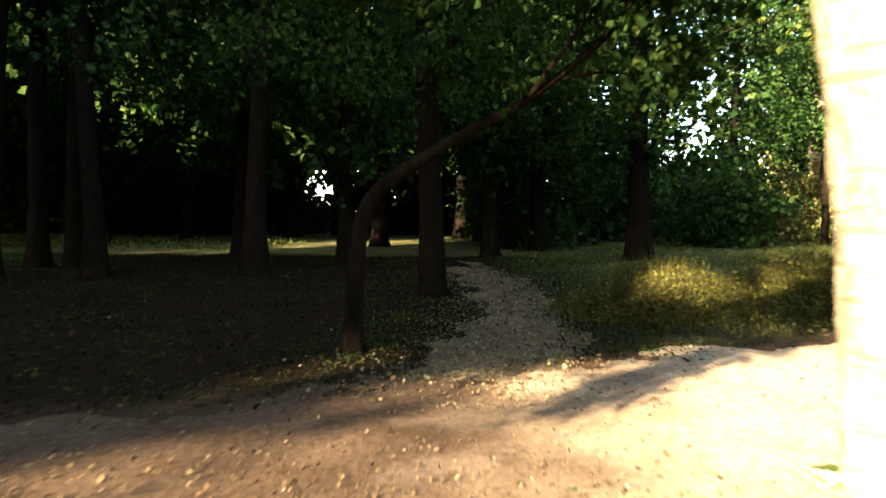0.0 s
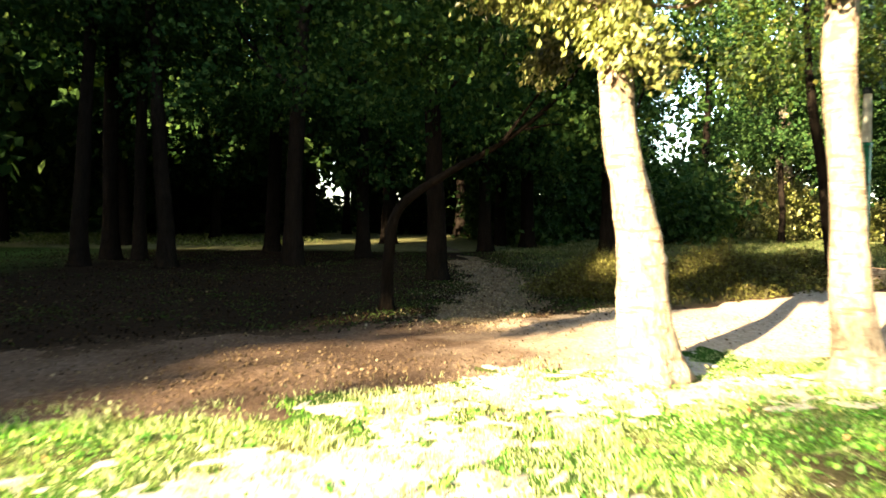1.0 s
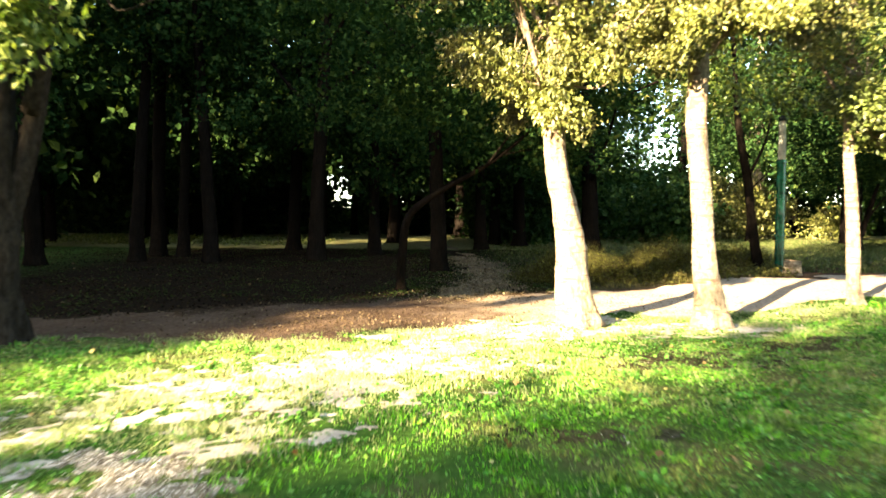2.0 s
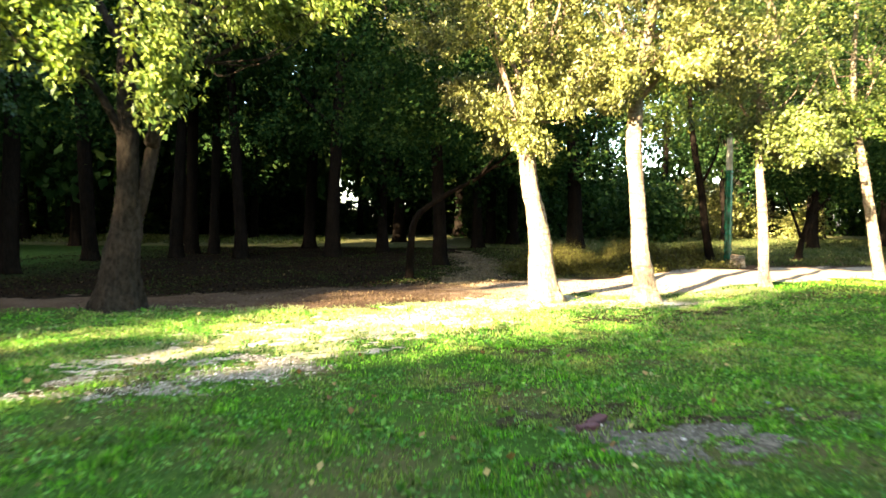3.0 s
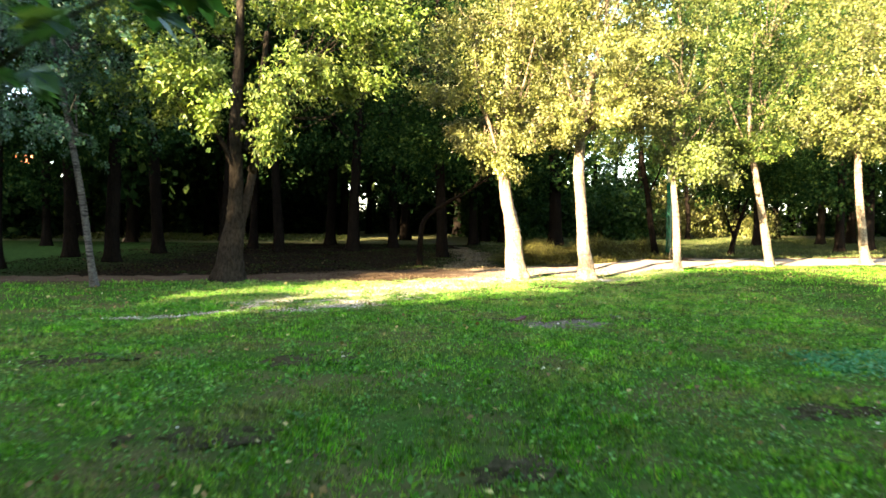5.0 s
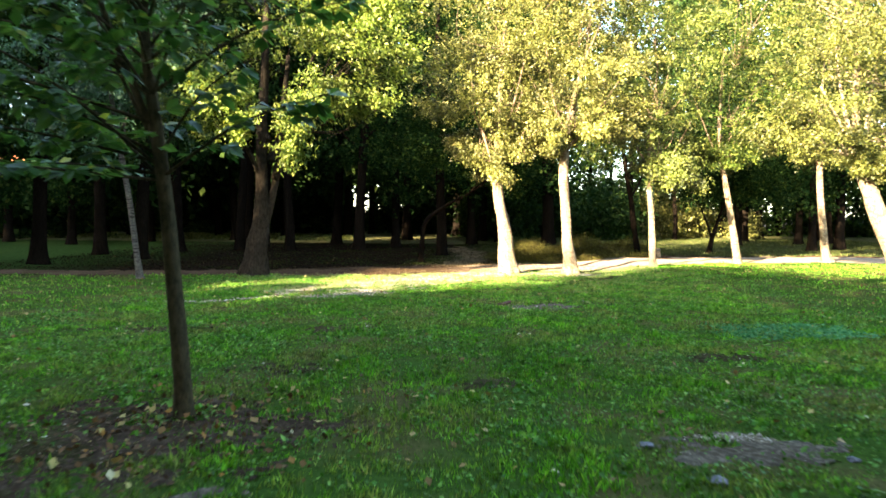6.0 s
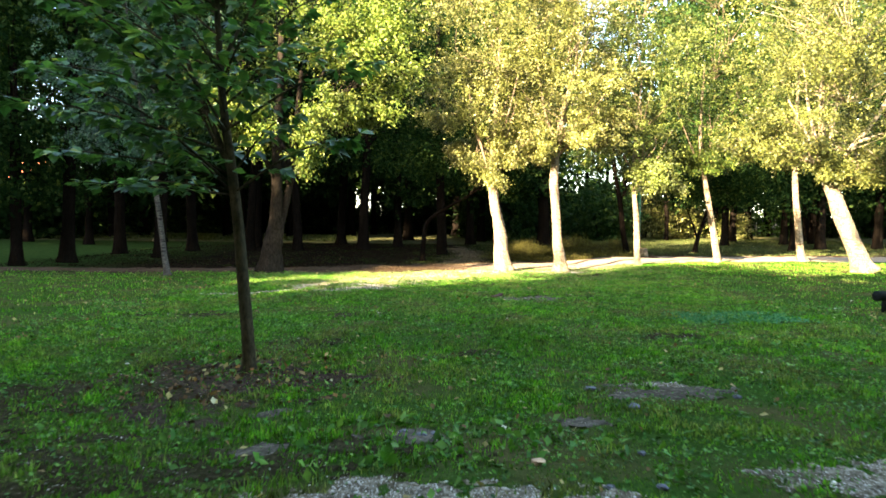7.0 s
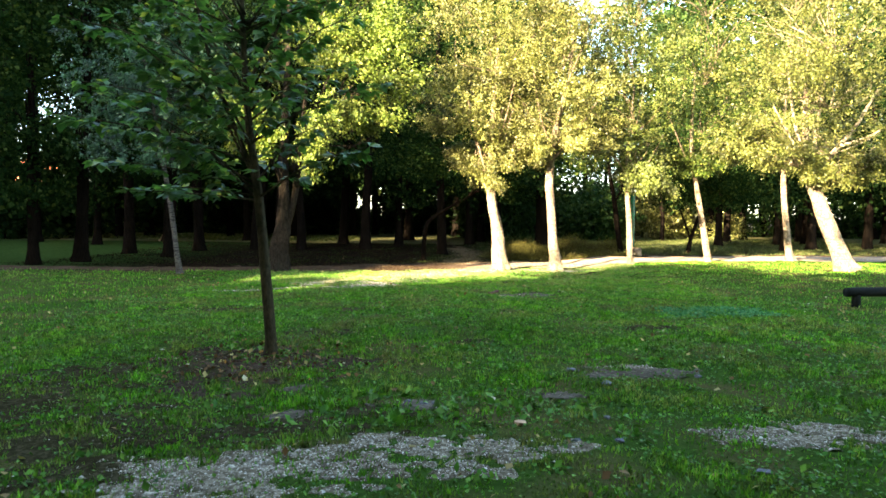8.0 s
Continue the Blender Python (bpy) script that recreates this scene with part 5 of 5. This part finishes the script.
v4, f4 = ground_leaves(52, 9000, -30, -7, 27, 36, 0.16, 0.08, lambda x, y, rng: rng.uniform(size=len(x)) < 0.9, 0.5, 1.2, 0.3)
stuff("glade_plants", v4, f4, leaf_mat("glade_grass_leaf", (0.06, 0.075, 0.02), (0.10, 0.115, 0.035), (0.18, 0.18, 0.07), 0.3), "low green plants in the woodland glade", "undergrowth")
v5, f5 = ground_leaves(53, 4200, -4.4, -0.4, -17.0, -12.8, 0.05, 0.035, lambda x, y, rng: rng.uniform(size=len(x)) < np.exp(-(((x + 2.3) / 1.0) ** 2 + ((y + 14.8) / 1.1) ** 2)))
stuff("brown_leaves", v5, f5, leaf_mat("brown_curled_leaf", (0.035, 0.018, 0.010), (0.085, 0.045, 0.022), (0.17, 0.09, 0.04), 0.05, (0.34, 0.16, 0.04)), "brown curled leaves round the young tree", "fallen leaves")
v2, f2 = ground_leaves(45, 1400, -1.2, 2.8, 5.8, 20, 0.055, 0.03, by_trail)
v3, f3 = ground_leaves(46, 300, -14, 9, 4, 26, 0.07, 0.02, lambda x, y, rng: y > path_far(x) - 0.3)
stuff("leaf_litter", np.concatenate([v, v2, v3]), np.concatenate([f, f2 + len(v), f3 + len(v) + len(v2)]), M_litter, "brown leaf litter on path and woodland floor", "leaf litter")


def tall_stems(seed, n, cx, cy, rx, ry, tall, wide):
    rng = np.random.default_rng(seed)
    a, r = rng.uniform(0, 2 * np.pi, n), np.sqrt(rng.uniform(0, 1, n))
    x, y = cx + rx * r * np.cos(a), cy + ry * r * np.sin(a)
    h = tall * rng.uniform(0.45, 1.1, n) * (1.05 - 0.6 * r ** 2) * (0.85 + 0.25 * np.sin(x * 2.3))
    la, ll = rng.uniform(0, 2 * np.pi, n), h * rng.uniform(0.1, 0.6, n)
    b_, w = rng.uniform(0, 2 * np.pi, n), wide * rng.uniform(0.6, 1.3, n)
    z = height(x, y)
    V = np.empty((n, 3, 3))
    V[:, 0] = np.stack([x - np.cos(b_) * w, y - np.sin(b_) * w, z], 1)
    V[:, 1] = np.stack([x + np.cos(b_) * w, y + np.sin(b_) * w, z], 1)
    V[:, 2] = np.stack([x + np.cos(la) * ll, y + np.sin(la) * ll, z + h], 1)
    tips = V[:, 0] * 0.35 + V[:, 2] * 0.65
    lv, lf = leaves(rng, np.repeat(tips, 2, 0) + rng.normal(0, 0.07, (2 * n, 3)), 0.07, up=0.5, droop=-0.2, narrow=0.25)
    lv[:, 2] = np.maximum(lv[:, 2], 0.12)
    return np.concatenate([V.reshape(-1, 3), lv]), np.concatenate([np.arange(n * 3).reshape(-1, 3), lf + 3 * n])


va, fa = tall_stems(61, 10000, 5.0, 11.6, 2.7, 1.3, 1.15, 0.007)
vb, fb = tall_stems(62, 5000, 7.6, 12.6, 1.7, 1.1, 1.05, 0.007)
vc, fc = tall_stems(63, 4500, 3.2, 11.2, 1.3, 1.0, 0.8, 0.007)
vd, fd = tall_stems(66, 4000, 5.4, 11.0, 3.9, 1.9, 0.42, 0.007)
stuff("undergrowth", np.concatenate([va, vb, vc, vd]), np.concatenate([fa, fb + len(va), fc + len(va) + len(vb), fd + len(va) + len(vb) + len(vc)]), M_leaf_shrub, "tall dry olive-brown undergrowth beside the path", "undergrowth")


def far_grass(seed, n, x0, x1, y0, y1):
    rng = np.random.default_rng(seed)
    x, y = rng.uniform(x0, x1, n), rng.uniform(y0, y1, n)
    k = (y > path_far(x) + 0.5 + np.clip(3.5 - 0.45 * np.abs(x - 4), 0, 4)) & (rng.uniform(size=n) < np.clip((x - 1.5) / 2.5, 0, 1))
    x, y = x[k], y[k]
    n = len(x)
    z, a, la = height(x, y), rng.uniform(0, 6.28, n), rng.uniform(0, 6.28, n)
    h, w = rng.uniform(0.04, 0.12, n), 0.02
    V = np.empty((n, 3, 3))
    V[:, 0] = np.stack([x - np.cos(a) * w, y - np.sin(a) * w, z - 0.01], 1)
    V[:, 1] = np.stack([x + np.cos(a) * w, y + np.sin(a) * w, z - 0.01], 1)
    V[:, 2] = np.stack([x + np.cos(la) * h * 0.5, y + np.sin(la) * h * 0.5, z + h], 1)
    return V.reshape(-1, 3), np.arange(n * 3).reshape(-1, 3)


stuff("rough_grass", *far_grass(64, 70000, 1.5, 30, 9, 34), M_rough, "rough park grass beyond the path", "grass")


def wood_cover(x, y, rng):
    """Thickest beside the trail, thin in the deep shade."""
    beside = np.exp(-((np.abs(x - trail_mid(y)) - 1.3) / 0.9) ** 2)
    return (y > path_far(x) - 0.2 + 0.6 * fbm(x, y, 1.1)) & (np.abs(x - trail_mid(y) + 0.3 * fbm(x, y, 0.8)) > 0.3) & (rng.uniform(size=len(x)) < np.clip(0.25 + 0.8 * beside + 0.6 * fbm(x, y, 1.6), 0, 1))


# herb and litter colours are darkened to hold the wood's shade
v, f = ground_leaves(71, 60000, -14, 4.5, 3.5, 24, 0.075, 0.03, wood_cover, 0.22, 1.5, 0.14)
stuff("woodland_herbs", v, f, leaf_mat("shade_darkened_herb", (0.012, 0.02, 0.006), (0.022, 0.034, 0.010), (0.04, 0.05, 0.018), 0.2, None, 0.0), "sparse herbs and grass on woodland floor, darkened for shade", "undergrowth")
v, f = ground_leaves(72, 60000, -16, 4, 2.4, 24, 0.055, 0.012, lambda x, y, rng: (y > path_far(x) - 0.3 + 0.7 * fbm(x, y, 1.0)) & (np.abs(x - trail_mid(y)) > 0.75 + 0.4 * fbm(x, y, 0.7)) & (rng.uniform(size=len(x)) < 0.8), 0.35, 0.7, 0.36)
stuff("woodland_litter", v, f, leaf_mat("shade_darkened_litter", (0.006, 0.004, 0.003), (0.012, 0.008, 0.0055), (0.024, 0.016, 0.010), 0.05, (0.05, 0.035, 0.022), 0.0), "rotting leaf litter on woodland floor, shade painted dark into it", "leaf litter")


# broad-leaved weeds in rosettes
v, f = ground_leaves(47, 16000, -7, 8, -20.5, 3, 0.06, 0.03, on_lawn, 0.08, 1.6, 0.3)
v2, f2 = ground_leaves(48, 6000, -3.4, 2.8, -18.2, -15.6, 0.085, 0.02, lambda x, y, rng: on_lawn(x, y, rng) & (rng.uniform(size=len(x)) < 0.8 * np.exp(-((x + 0.3) / 1.3) ** 2 - ((y + 16.9) / 0.5) ** 2)), 0.08, 1.6, 0.3)
v3, f3 = ground_leaves(54, 260, -2.85, -1.75, -14.65, -13.9, 0.09, 0.04, lambda x, y, rng: rng.uniform(size=len(x)) < np.exp(-(((x + 2.25) / 0.3) ** 2 + ((y + 14.35) / 0.22) ** 2)), 0.0, 1.6, 0.3)
stuff("broad_weeds", np.concatenate([v, v2, v3]), np.concatenate([f, f2 + len(v), f3 + len(v) + len(v2)]), M_weed, "broad-leaved weeds in small rosettes in lawn", "weeds")
v, f = ground_leaves(49, 3500, 4.2, 6.2, -9.9, -8.6, 0.04, 0.03, on_lawn, 0.12, 0.6, 0.5)
stuff("blue_clover", v, f, leaf_mat("bluish_clover_leaf", (0.035, 0.13, 0.06), (0.06, 0.19, 0.09), (0.1, 0.25, 0.13), 0.25), "bluish-green clover patch in the lawn", "clover")


def pebbles(seed, per_area):
    """Loose pale stones on the gravelly patches."""
    rng = np.random.default_rng(seed)
    base = np.array([(1, 0, 0), (0, 1, 0), (-1, 0, 0), (0, -1, 0), (0, 0, 1), (0, 0, -1)], float)
    tri = np.array([(0, 1, 4), (1, 2, 4), (2, 3, 4), (3, 0, 4), (1, 0, 5), (2, 1, 5), (3, 2, 5), (0, 3, 5)])
    V, F, count = [], [], 0
    for cx, cy, rx, ry, turn, what in PATCHES:
        dens = {"gravel": 0.42, "ash": 0.03, "bare": 0.03, "sand": 0.02, "mulch": 0.0}[what]
        n = int(per_area * dens * rx * ry * 3.14)
        r, a = np.sqrt(rng.uniform(0, 2.2, n)), rng.uniform(0, 6.28, n)
        lx, ly = rx * r * np.cos(a), ry * r * np.sin(a)
        x, y = cx + lx * math.cos(turn) - ly * math.sin(turn), cy + lx * math.sin(turn) + ly * math.cos(turn)
        inside = patch_field(x, y, cx, cy, rx, ry, turn) < 1.0 + rng.exponential(0.16, n)
        gap = 1.2 * np.sin(x * 6 + y * 5) + np.sin(x * 13 - y * 19) + 0.6 * np.sin(x * 37 + y * 43)
        k = (gap + rng.normal(0, 0.5, n) > -0.1) & inside
        x, y, n = x[k], y[k], int(k.sum())
        s = rng.lognormal(math.log(0.0048), 0.5, n)
        for k in range(n):
            sq = rng.uniform(0.6, 1.3, 3) * s[k] * np.array([1, 1, 0.6])
            t = rng.uniform(0, 6.28)
            p = (base + rng.normal(0, 0.15, base.shape)) * sq
            p = np.stack([p[:, 0] * math.cos(t) - p[:, 1] * math.sin(t), p[:, 0] * math.sin(t) + p[:, 1] * math.cos(t), p[:, 2]], 1)
            V.append(p + np.array([x[k], y[k], 0.013 + s[k] * 0.3]))
            F.append(tri + 6 * count)
            count += 1
    V, F = np.concatenate(V), np.concatenate(F)
    V[:, 2] += height(V[:, 0], V[:, 1])
    return V, F


mat, nt, bsdf = material("pebble", 0.85)
nt.links.new(ramp(nt, nt.nodes.new("ShaderNodeNewGeometry").outputs["Random Per Island"], [(0.0, (0.15, 0.135, 0.11)), (0.5, (0.42, 0.38, 0.31)), (1.0, (0.75, 0.7, 0.6))]), bsdf.inputs["Base Color"])
stuff("pebbles", *pebbles(90, 7000), mat, "loose pale pebbles on the worn patches", "pebbles")
